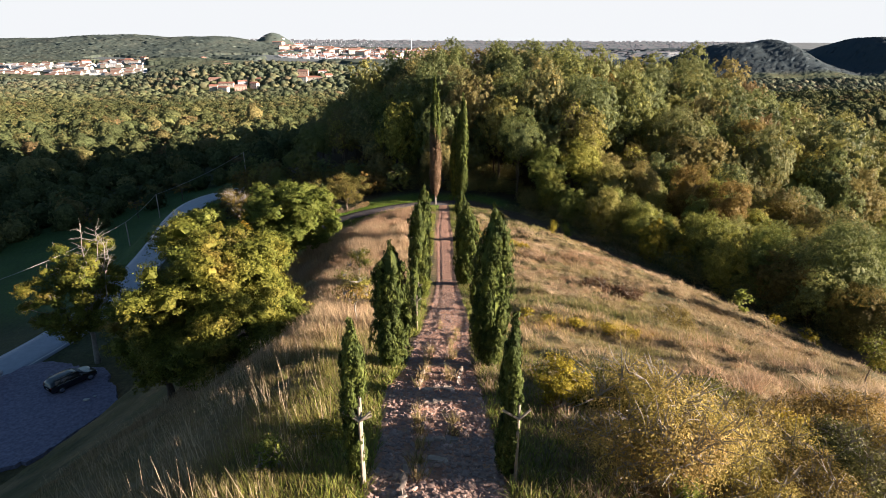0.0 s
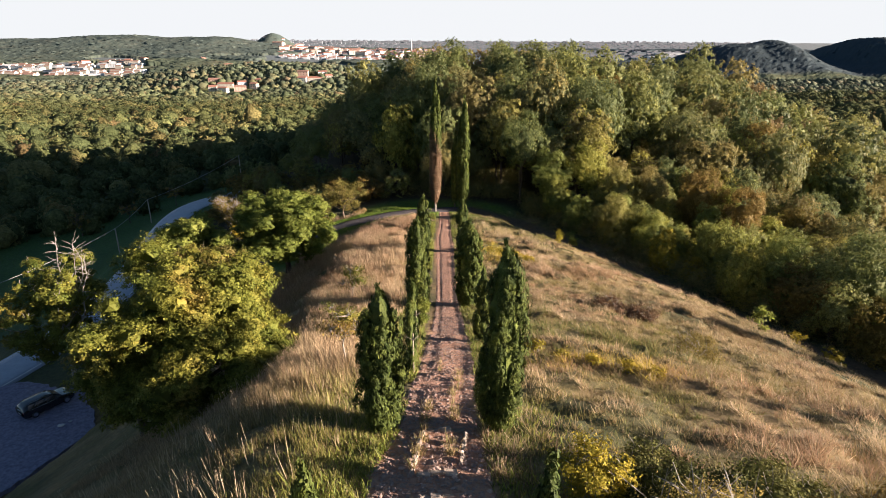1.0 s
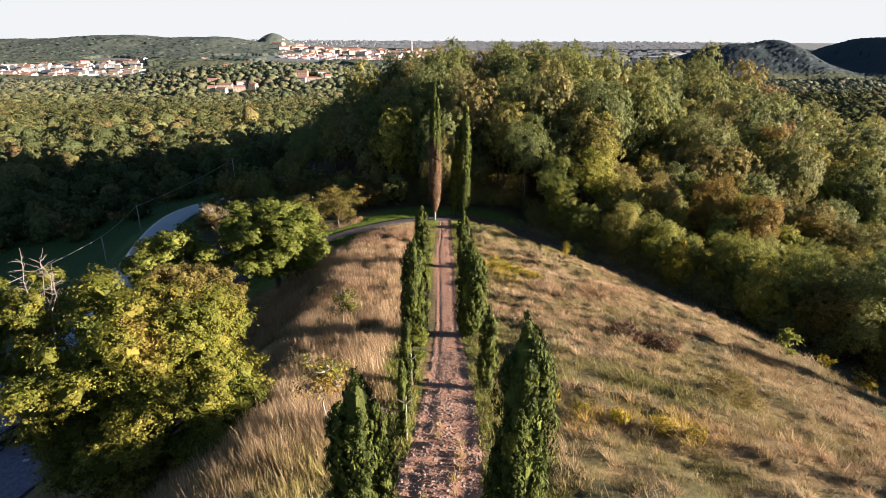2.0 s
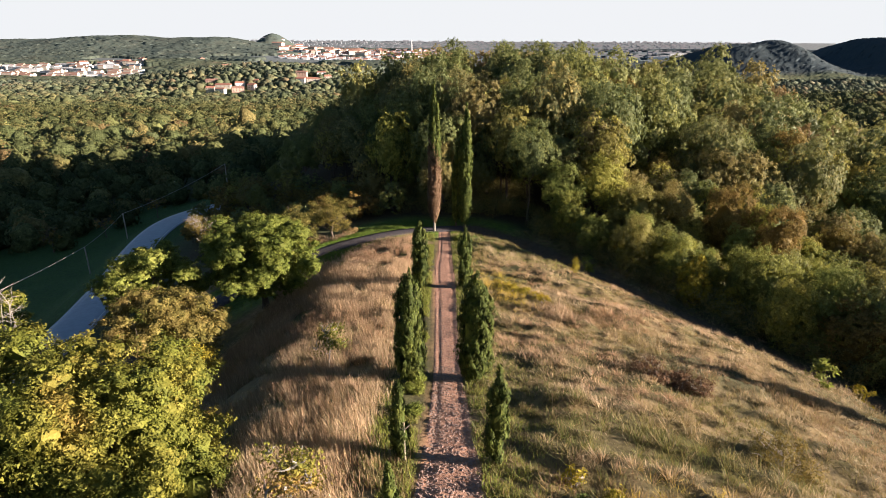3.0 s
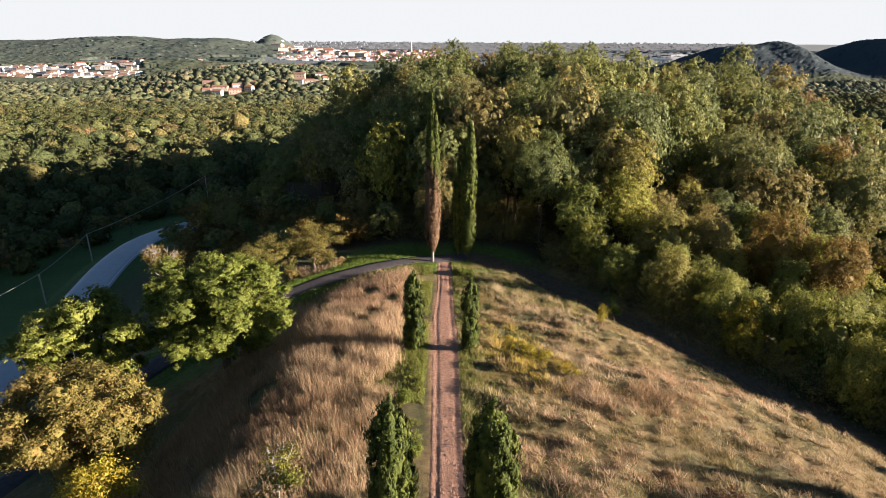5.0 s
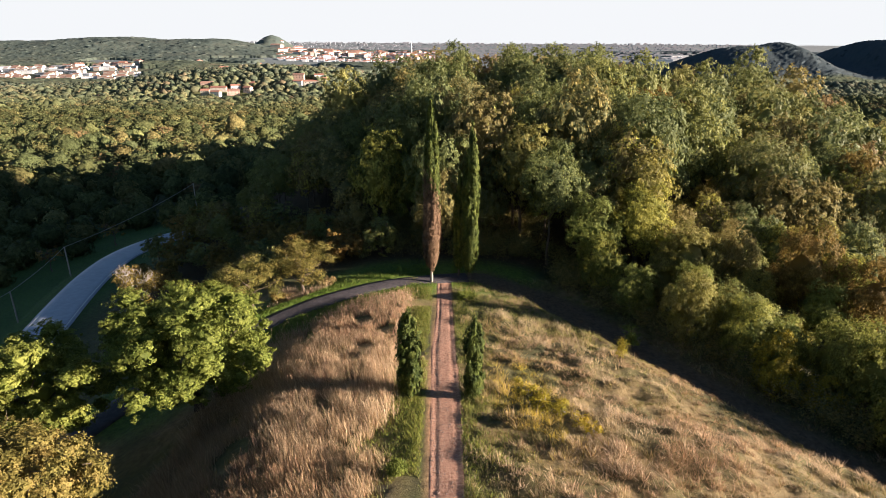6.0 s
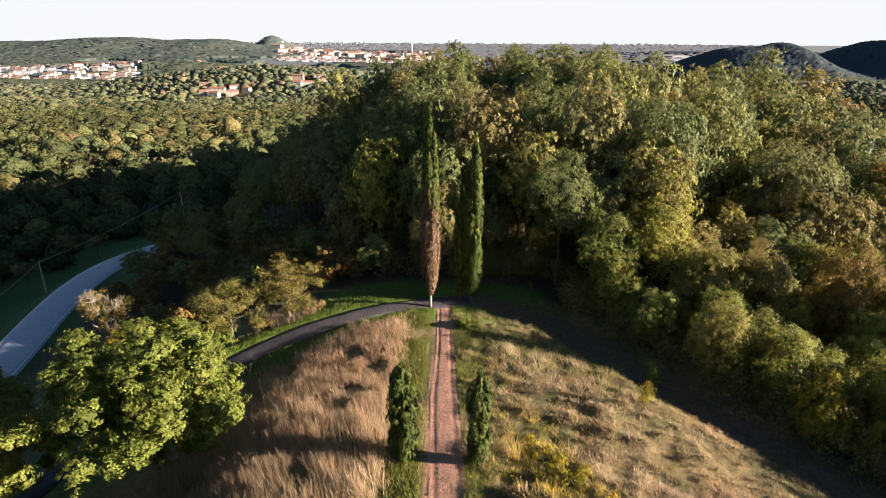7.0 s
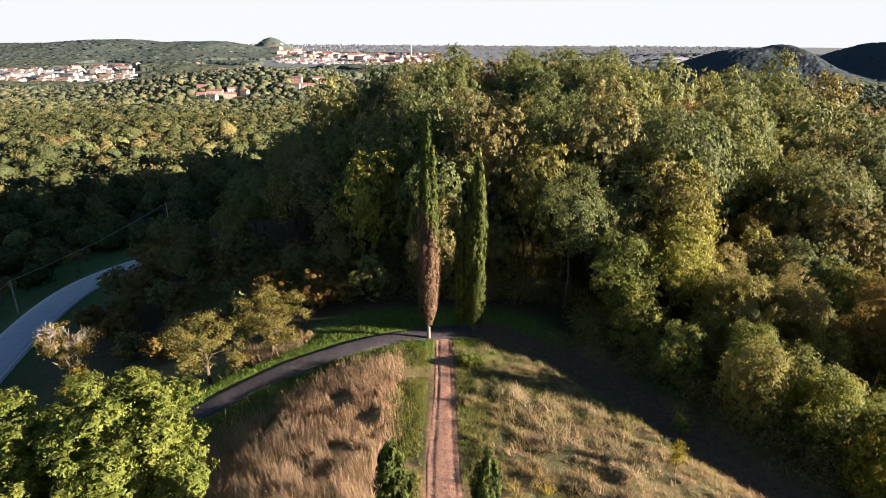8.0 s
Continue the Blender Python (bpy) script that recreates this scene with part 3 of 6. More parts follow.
def tree(name, x, y, label, leaf, radius, tall, base, seed, leaves, size, count=16, lobe=0.42, base_r=0.22, category="tree", group="",
         z=None, stretch=(1, 1), bare=0, lobes=None, woody=None, inner=0.08, limbs=8, clump=16, spread=0.2):
    r = np.random.default_rng(seed)
    ob = thing(name, x, y, float(height(x, y)) if z is None else z, label, category, group)
    L = crown_lobes(r, radius, tall, base, count, lobe) if lobes is None else np.array(lobes, float)
    L[:, 0] *= stretch[0]
    L[:, 1] *= stretch[1]
    tr, limb_list = trunk_mesh(r, L, base_r, limbs=limbs)
    woody = woody or bark
    trunk = part("trunk", mesh_np("trunk", *tr, [woody], smooth=True), None, ob)
    for lm in limb_list:
        part("limb", mesh_np("limb", *lm, [woody], smooth=True), None, trunk)
    if bare:
        twigs = []
        for _ in range(bare):
            k = r.integers(len(L))
            d = unit(r.normal(size=(1, 3)) + np.array([[0, 0, 1.2]]))[0]
            a = L[k, :3]
            twigs.append(tube(bent(a, a + d * L[k, 3] * r.uniform(1.1, 1.7), r, 4, 0.08), [0.05, 0.035, 0.022, 0.008], 4))
        part("twig_tangle", mesh_np("twig_tangle", *join(twigs), [woody]), None, ob, "bare grey twigs")["kind"] = "stuff"
    foliage = lobe_leaves(L, leaves, size, r, inner, jitter=0.38, clump=clump, spread=spread)
    if leaves > 20000:
        rad = 0.62 * L[:, 3][:, None] * (1 + r.normal(scale=0.14, size=(len(L), len(ICO1_V))))
        heart = (ICO1_V[None] * rad[..., None] * np.array([1, 1, 0.8]) + L[:, None, :3]).reshape(-1, 3)
        foliage = join([foliage, (heart, (ICO1_F[None] + len(ICO1_V) * np.arange(len(L))[:, None, None]).reshape(-1, 3))])
    part("crown", mesh_np("crown", *foliage, [leaf]), None, ob)
    return ob


def cypress_form(h):
    """Share of the full width at a share of the height."""
    return np.interp(h, [0, 0.07, 0.25, 0.55, 0.78, 0.90, 1.0], [0.50, 0.74, 0.97, 1.0, 0.76, 0.45, 0.05])


def cypress_sprays(r, tall, radius, plumes, sprays, size, foot=0.25):
    """Upright flame-like plumes round a dense column, each covered with fine sprays."""
    cs, ns, ups = [], [], []
    span = tall - foot
    count = int(plumes * 2.4)
    for i in range(count):
        a = r.uniform(0, 2 * math.pi)
        lead = i < 3
        z0 = foot + span * (0.45 if lead else (r.uniform(0, 0.06) if i % 3 == 0 else r.uniform(0.02, 0.70)))
        top = foot + span * (1.0, 0.95, 0.90)[i] if lead else min(z0 + span * r.uniform(0.2, 0.4), foot + span * r.uniform(0.84, 0.97))
        tuft = 12
        m = int(1.25 * sprays / count * (0.6 + 1.4 * (top - z0) / span) / tuft) + 2
        h = r.random(m) ** 0.9
        z = z0 + h * (top - z0)
        pr = radius * (r.uniform(0.2, 0.3) if lead else r.uniform(0.19, 0.34)) * np.clip((h / 0.3) ** 0.6, 0.1, 1) * np.clip((1 - h) / 0.45, 0.03, 1) ** 0.7
        off = radius * (0.12 * i if lead else r.uniform(0.52, 0.93)) * cypress_form((z - foot) / span) * (0.88 + 0.2 * h)
        t = r.uniform(0, 2 * math.pi, m)
        ring = np.column_stack([np.cos(t), np.sin(t), np.zeros(m)])
        ctr = np.column_stack([off * math.cos(a), off * math.sin(a), z]) + ring * (pr * r.uniform(0.75, 1.3, m))[:, None]
        k = np.repeat(np.arange(m), tuft)
        q = sphere_dirs(m * tuft, r) * np.array([1, 1, 1.9])
        out = ring[k] + np.array([math.cos(a), math.sin(a), 0.0]) * 0.8
        cs.append(ctr[k] + (q * 0.5 + unit(out) * 0.35) * (size * r.uniform(1.0, 2.1, m)[k])[:, None])
        ns.append(unit(out * 0.8 + q * 0.55 + r.normal(scale=0.22, size=q.shape)))
        ups.append(unit(np.array([0, 0, 1.0]) + out * 0.3 + r.normal(scale=0.28, size=q.shape)))
    return leaf_cards(np.vstack(cs), np.vstack(ns), size * 0.66, r, 3.0, np.vstack(ups))


def cypress_core(r, tall, radius, foot):
    """The close dark inside of the column."""
    h = np.linspace(0.0, 0.93, 16)
    ring = 9
    t = np.arange(ring) * 2 * math.pi / ring
    rad = 0.62 * radius * cypress_form(h)[:, None] * (1 + r.normal(scale=0.1, size=(16, ring)))
    rad[-1] *= 0.2
    v = np.stack([rad * np.cos(t), rad * np.sin(t), (foot + 0.05 + h * (tall - foot))[:, None] + 0 * rad], -1).reshape(-1, 3)
    k = np.arange(16 * ring).reshape(16, ring)
    a, b, c, d = k[:-1], np.roll(k[:-1], -1, 1), np.roll(k[1:], -1, 1), k[1:]
    return v, np.vstack([np.stack([a, b, c], -1).reshape(-1, 3), np.stack([a, c, d], -1).reshape(-1, 3)])


def cypress(x, y, tall, radius, seed, label, sprays=4500, plumes=14, size=0.16, stakes=0, dead_to=0.0, lean=0.0, group="cypresses along the path", foot=0.15, z=None):
    r = np.random.default_rng(seed)
    z = float(height(x, y)) if z is None else z
    ob = thing("cypress", x, y, z - 0.05, label, "cypress", group)
    ob.rotation_euler[1] = radians(lean)
    bare = foot + 0.3
    tr = tube(bent((0, 0, -0.3), (0, 0, tall * 0.85), r, 5, 0.004), radius * np.array([0.22, 0.18, 0.13, 0.08, 0.02]), 6)
    part("trunk", mesh_np("trunk", *tr, [bark_pale if dead_to else bark], smooth=True), None, ob)
    v, f = cypress_sprays(r, tall, radius, plumes, sprays, size, foot)
    core = cypress_core(r, tall, radius, foot)
    if dead_to:
        q = v.reshape(-1, 3, 3)
        mid = q.mean(1)
        dead = mid[:, 2] < dead_to + 0.9 * r.normal(size=len(mid)) - 1.6 * mid[:, 0] / radius
        for name, keep, mat, lab in (("crown", ~dead, leaf_cypress, ""), ("dead_foliage", dead, leaf_dead, "dry brown dead foliage")):
            w = q[keep].reshape(-1, 3)
            below = core[0][core[1]].mean(1)[:, 2] < dead_to
            piece = join([(w, np.arange(len(w)).reshape(-1, 3)), (core[0], core[1][below if name == "dead_foliage" else ~below])])
            part(name, mesh_np(name, *piece, [mat]), None, ob, lab)
    else:
        part("crown", mesh_np("crown", *join([(v, f), core]), [leaf_cypress]), None, ob)
    for k in range(stakes):
        a = (0.9, -0.75, 2.6)[k]
        sx, sy = radius * 0.95 * math.cos(a), -radius * 0.95 * abs(math.sin(a)) - 0.05
        p = [(sx, sy, -0.3), (sx * 0.98, sy, 1.0), (sx * 0.93, sy, 2.1 + 0.2 * k)]
        st = part("stake", mesh_np("stake", *tube(p, [0.04, 0.036, 0.032], 7), [stake_wood], smooth=True), None, ob, "peeled wooden stake")
        b = [(sx - 0.34, sy + 0.05, 1.92 + 0.16 * k), (sx, sy - 0.05, 1.78), (sx + 0.22, sy - 0.02, 1.98 - 0.1 * k)]
        part("crosspiece", mesh_np("crosspiece", *tube(b, [0.028, 0.032, 0.028], 6), [stake_wood], smooth=True), None, st)
    return ob


GREEN_C = "dense dark green columnar cypress beside the stony path"
cypress(-1.78, 9.95, 3.9, 0.235, 101, "slim young cypress tied to two peeled stakes", 11000, 9, 0.055, 2)
cypress(1.45, 10.1, 4.0, 0.24, 102, "slim young cypress with crossed stakes beside the path", 11000, 9, 0.055, 1)
cypress(-1.92, 19.9, 5.3, 0.78, 103, "broad bushy cypress with a side shoot", 27000, 28, 0.062)
cypress(1.90, 19.9, 6.75, 0.74, 104, "tall double-topped cypress beside the path", 30000, 24, 0.062)
cypress(-1.65, 33.6, 4.0, 0.34, 105, "thin young cypress with a stake in the grass", 4500, 7, 0.085, 1)
cypress(-1.42, 26.9, 3.4, 0.26, 116, "thin gappy young cypress at the path's edge", 4200, 6, 0.07, 1)
cypress(2.30, 33.3, 4.6, 0.46, 106, "thin young cypress at the edge of the meadow", 5000, 8, 0.085)
cypress(-1.85, 43.6, 7.2, 0.88, 107, GREEN_C, 17000, 22, 0.10)
cypress(1.98, 43.9, 7.0, 1.0, 108, "broad ragged cypress with several tips", 17000, 26, 0.10)
cypress(-2.12, 66.6, 6.9, 0.80, 109, GREEN_C, 11000, 18, 0.11)
cypress(2.25, 66.6, 6.4, 0.66, 110, GREEN_C, 10000, 15, 0.11)
cypress(-1.15, 94.9, 21.6, 0.84, 111, "very tall cypress, its lower half dead and brown", 40000, 22, 0.14, 0, 12.0, group="tall cypresses at the wood", foot=1.7)
cypress(3.35, 96.3, 18.6, 0.92, 112, "tall dark green cypress at the edge of the wood", 34000, 22, 0.14, group="tall cypresses at the wood", foot=1.0)
cypress(2.05, 97.0, 13.0, 0.6, 113, "slimmer cypress close beside a taller one", 15000, 10, 0.14, group="tall cypresses at the wood", foot=1.0)
cypress(50.0, 45.4, 20.0, 1.7, 114, "tall cypress standing below the meadow", 16000, 22, 0.3, group="tall cypresses below the meadow", foot=1.0)
cypress(50.0, 18.8, 16.4, 1.1, 115, "tall cypress standing below the meadow", 9000, 14, 0.3, group="tall cypresses below the meadow", foot=1.0)

# the trees below the ridge
tree("lime_tree", -13.6, 31.8, "broad round tree turning from green to gold", leaf_gold, 5.9, 10.4, 0.6, 201, 150000, 0.082, 150, 0.145, 0.3, z=-2.2, clump=24, spread=0.11, stretch=(1, 0.85))
tree("lime_tree", -19.2, 35.0, "lower spreading tree with green and gold leaves", leaf_gold, 3.8, 7.0, 1.0, 202, 44000, 0.09, 80, 0.17, 0.25, clump=22, spread=0.11)
dead_top = tree("oak_tree", -38.3, 56.0, "yellowing tree with bare dead twigs at its top", leaf_gold, 4.9, 11.3, 3.0, 203, 36000, 0.125, 80, 0.15, 0.28, woody=bark_pale, bare=110, clump=20, spread=0.16)
dead_r = np.random.default_rng(219)
for bx, by, low_z, top_z in ((1.6, -0.3, 8.0, 16.9), (3.3, 0.2, 7.5, 16.8), (2.4, 0.6, 8.0, 15.2), (4.0, -0.4, 7.5, 14.6)):
    stem = bent((bx * 0.6, by, low_z), (bx, by, top_z), dead_r, 7, 0.02)
    twigs = [tube(stem, [0.08, 0.072, 0.062, 0.05, 0.036, 0.024, 0.01], 5)]
    for _ in range(22):
        p = stem[dead_r.integers(2, 6)] + np.array([0, 0, dead_r.uniform(-0.6, 0.6)])
        d = unit(dead_r.normal(size=(1, 3)) * np.array([[1, 1, 0.4]]) + np.array([[0, 0, 0.7]]))[0]
        twigs.append(tube(bent(p, p + d * dead_r.uniform(0.5, 1.4), dead_r, 7, 0.05), [0.024, 0.022, 0.02, 0.017, 0.014, 0.01, 0.005], 5))
    part("dead_branch", mesh_np("dead_branch", *join(twigs), [bark_pale]), None, dead_top, "bare grey dead branch")
tree("maple_tree", -22.8, 56.0, "loose pale gold tree with fading leaves", leaf_maple, 5.3, 8.2, 1.8, 204, 42000, 0.105, 100, 0.14, 0.24, bare=20, clump=18, spread=0.15)
tree("shrub", -17.9, 50.0, "thin yellow-leaved shrub in the shade of the slope", leaf_yellow, 2.1, 4.2, 0.6, 205, 5000, 0.10, 44, 0.16, 0.1, category="shrub", bare=30)
tree("oak_tree", -30.0, 69.0, "rounded bright green oak above the lane", leaf_green, 5.6, 10.0, 1.6, 206, 60000, 0.12, 110, 0.15, 0.26, clump=20, spread=0.11)
tree("oak_tree", -19.4, 71.5, "large rounded bright green oak on the slope", leaf_green, 6.4, 9.2, 1.8, 207, 105000, 0.11, 150, 0.14, 0.34, clump=22, spread=0.11)
tree("apple_tree", -15.9, 93.4, "old fruit tree with thin yellowing leaves", leaf_maple, 3.9, 5.0, 1.9, 208, 11000, 0.10, 64, 0.12, 0.2, group="fruit trees by the track", bare=25)
tree("apple_tree", -20.6, 89.6, "old fruit tree with browning leaves on a bare trunk", leaf_maple, 3.9, 5.6, 1.7, 209, 9500, 0.10, 64, 0.12, 0.19, group="fruit trees by the track", bare=25)
tree("shrub", -33.0, 90.0, "half-bare russet shrub with a few yellow leaves", leaf_brown, 3.0, 5.2, 4.8, 210, 4200, 0.10, 30, 0.2, 0.1, category="shrub", bare=150, woody=bark_pale)
tree("shrub", -31.2, 88.0, "small shrub with clear yellow leaves", leaf_yellow, 1.4, 3.4, 2.6, 211, 2200, 0.10, 18, 0.26, 0.06, category="shrub")
tree("young_tree", -4.75, 28.4, "spindly young fruit tree with sparse green leaves", leaf_gold, 1.0, 2.2, 1.2, 212, 1500, 0.075, 12, 0.3, 0.05, bare=24, woody=bark_pale, group="young trees on the slope")
tree("young_tree", -7.3, 46.6, "spindly young fruit tree with sparse green leaves", leaf_gold, 1.2, 2.3, 1.2, 213, 1500, 0.075, 13, 0.3, 0.05, bare=24, woody=bark_pale, group="young trees on the slope")
tree("young_tree", 15.2, 75.2, "slim sapling with yellowing leaves at the foot", leaf_yellow, 0.26, 2.5, 0.3, 214, 900, 0.075, 9, 0.6, 0.03, group="saplings by the wood")
tree("young_tree", 32.0, 55.8, "pale green sapling at the meadow's edge", leaf_green, 1.0, 2.6, 0.4, 215, 380, 0.2, 8, 0.4, 0.05, group="saplings by the wood")
tree("young_tree", 21.6, 25.2, "slender sapling with bright yellow-green leaves", leaf_gold, 0.55, 3.0, 0.6, 220, 1500, 0.07, 12, 0.4, 0.04, bare=16, group="saplings by the wood")
tree("young_tree", 24.0, 26.6, "slender sapling with bright yellow-green leaves", leaf_gold, 0.5, 2.4, 0.6, 221, 1200, 0.07, 12, 0.4, 0.04, bare=12, group="saplings by the wood")
tree("shrub", 37.2, 57.4, "small yellowing shrub at the meadow's edge", leaf_yellow, 1.2, 1.6, 0.3, 216, 420, 0.2, 8, 0.4, 0.05, category="shrub")
tree("shrub", 39.8, 55.0, "small yellowing shrub at the meadow's edge", leaf_yellow, 1.1, 1.4, 0.3, 217, 400, 0.2, 8, 0.4, 0.05, category="shrub")
tree("young_tree", 19.0, 83.2, "pale sapling in the shade of the wood", leaf_green, 0.7, 2.3, 0.5, 218, 900, 0.11, 14, 0.3, 0.04, group="saplings by the wood")

for k, (x, y, s) in enumerate(((-46.5, 121, 2.6), (-44.0, 127, 3.2), (-46.8, 132, 2.8), (-42.0, 135, 3.4), (-46.0, 139, 3.0), (-40.0, 121, 3.0), (-37.0, 127, 3.2),
                               (-44.0, 110, 1.8), (-38.5, 106, 2.0), (-34.5, 101, 1.8), (-30.0, 99, 1.8), (-26.0, 101, 2.0), (-22.0, 101, 2.2), (-18.0, 103, 2.6), (-13.0, 103, 2.6), (-8.0, 104, 2.8), (-20.0, 108, 3.2), (-15.0, 109, 3.4), (-24.5, 116, 3.4), (-36.0, 122, 3.2), (-41.0, 117, 2.6), (-35.5, 113, 2.6), (-31.0, 108, 2.8), (-27.0, 112, 3.0), (-24.0, 106, 2.4), (-40.5, 112, 2.2), (-33.0, 119, 3.2), (-28.0, 118, 3.4))):
    tree("shrub", x, y, "dark half-bare shrub on the shaded lower slope", leaf_brown if k % 3 else leaf_wood, s, s * 1.6, 0.4, 720 + k, 2600, 0.2, 40, 0.24, 0.1, category="shrub", group="shrubs on the shaded slope", bare=20, spread=0.14)

# ---- the wooded hill ----
def wood_tree_meshes(seed, radius, tall, base, leaves, size, leaf, ball, lumps):
    r = np.random.default_rng(seed)
    L = crown_lobes(r, radius * 0.8, tall * 0.8, base + tall * 0.1, 20, 0.25)
    tr, limbs = trunk_mesh(r, L, 0.2, 5, 4)
    return mesh_np("trunk", *join([tr] + limbs), [bark], smooth=True), mesh_np("crown", *domed_crown(r, radius, tall, base, leaves, size, ball, lumps), [leaf], smooth=True)


KINDS = []
for k, (leaf, radius, tall, base) in enumerate([(leaf_wood, 3.8, 5.5, 4.5), (leaf_wood, 4.3, 6.0, 5.0), (leaf_wood, 3.4, 5.6, 4.4), (leaf_wood, 4.6, 5.8, 4.7),
                                                (leaf_wood, 3.2, 5.2, 3.5), (leaf_brown, 3.5, 5.5, 4.1), (leaf_edge, 3.4, 5.4, 3.5), (leaf_yellow, 2.4, 4.9, 2.7), (leaf_red, 2.6, 4.6, 3.9)]):
    rr = radius * radius
    lumps = 30 + 5 * (k % 4)
    tall, base = tall + 0.5, base - 0.5
    near_m = wood_tree_meshes(400 + k, radius, tall, base, int(1000 * rr), 0.125, leaf, (ICO_V, ICO_F), lumps)
    KINDS.append((near_m, (near_m[0], wood_tree_meshes(400 + k, radius, tall, base, int(480 * rr), 0.175, leaf, (ICO_V, ICO_F), lumps)[1]),
                  wood_tree_meshes(400 + k, radius, tall, base, int(190 * rr), 0.25, leaf, (ICO1_V, ICO1_F), lumps)[1]))
WOOD_LABELS = ["dense green oak of the hillside wood", "broad green oak of the hillside wood", "tall green tree of the hillside wood", "wide-crowned oak of the hillside wood",
               "small green tree of the hillside wood", "browning tree of the hillside wood", "golden green tree of the hillside wood", "yellow tree of the hillside wood", "russet tree of the hillside wood"]


def wooded(x, y):
    """True where the hill's wood stands."""
    back = (y > 103 + 3 * math.sin(x * 0.3)) & (y < 215) & (x > -75) & (x < 150)
    dt = polyline(TRACK[8:], TRACK_Z[8:], np.array(x), np.array(y))[0]
    flank = (x > 15) & (y > 40) & (y > np.maximum(113 - 1.42 * x, 86 - 0.8 * x)) & (y < 215) & (dt > 4.2)
    strip_l = (x < -26) & (x > -44) & (y > 118) & (y < 215)
    keep_off = (abs(x) < 7 and y < 103.5) or (x < -42 and y < 146) or (-34 < x < 14 and y < 101.5) or (x < -17 and y < 106)
    return (back or flank or strip_l) and not keep_off and dt > 3.5


def size_at(x, y):
    """Trees are lower down the eastern flank and behind the two tall cypresses."""
    if 27 <= x < 52 and 86 < y < 114:
        return 1.0
    if y < 108 and x > 30:
        return 1.25 if x > 33 and y < 76 else 0.95
    if x < -10:
        return 0.68 if y < 118 else 0.85
    if 8 < x < 27 and 96 < y < 113:
        return 1.22
    if y < 92 and x < 30:
        return 1.0
    if y < 120:
        return 1.12
    return 0.86 if x < 14 else 1.1


spots, grid_r = [], np.random.default_rng(31)
yy = 40.0
while yy < 212:
    step = 5.1 + 0.012 * max(yy - 100, 0)
    xx = -75 + grid_r.uniform(0, 3)
    while xx < 150:
        px_, py_ = xx + grid_r.uniform(-1.7, 1.7), yy + grid_r.uniform(-1.7, 1.7)
        behind = py_ > 174 + 0.2 * abs(px_ - 21) or px_ < -48
        gap = -17 < px_ < -1 and py_ < 106.5 or -32 < px_ <= -17 and py_ < 112
        if wooded(px_, py_) and not behind and not gap and abs(px_) < 0.86 * py_ + 16:
            spots.append((px_, py_))
        xx += step * (0.92 if yy < 98 else 1.0)
    yy += step * (0.88 if yy < 98 else 0.9)
spots.sort(key=lambda s: math.hypot(s[0] - 12, s[1] - 58))
# single trees that stand out by their colour: x, y, kind, reach
OWN_COLOUR = ((31.5, 76.5, 7, 3.4), (44.0, 135.0, 8, 4.0), (-7.5, 110.5, 6, 4.6), (18.5, 93.5, 6, 5.0), (24.0, 88.0, 6, 4.0), (38.5, 94.0, 5, 4.0), (9.0, 107.0, 6, 4.0))
wood_v = {}
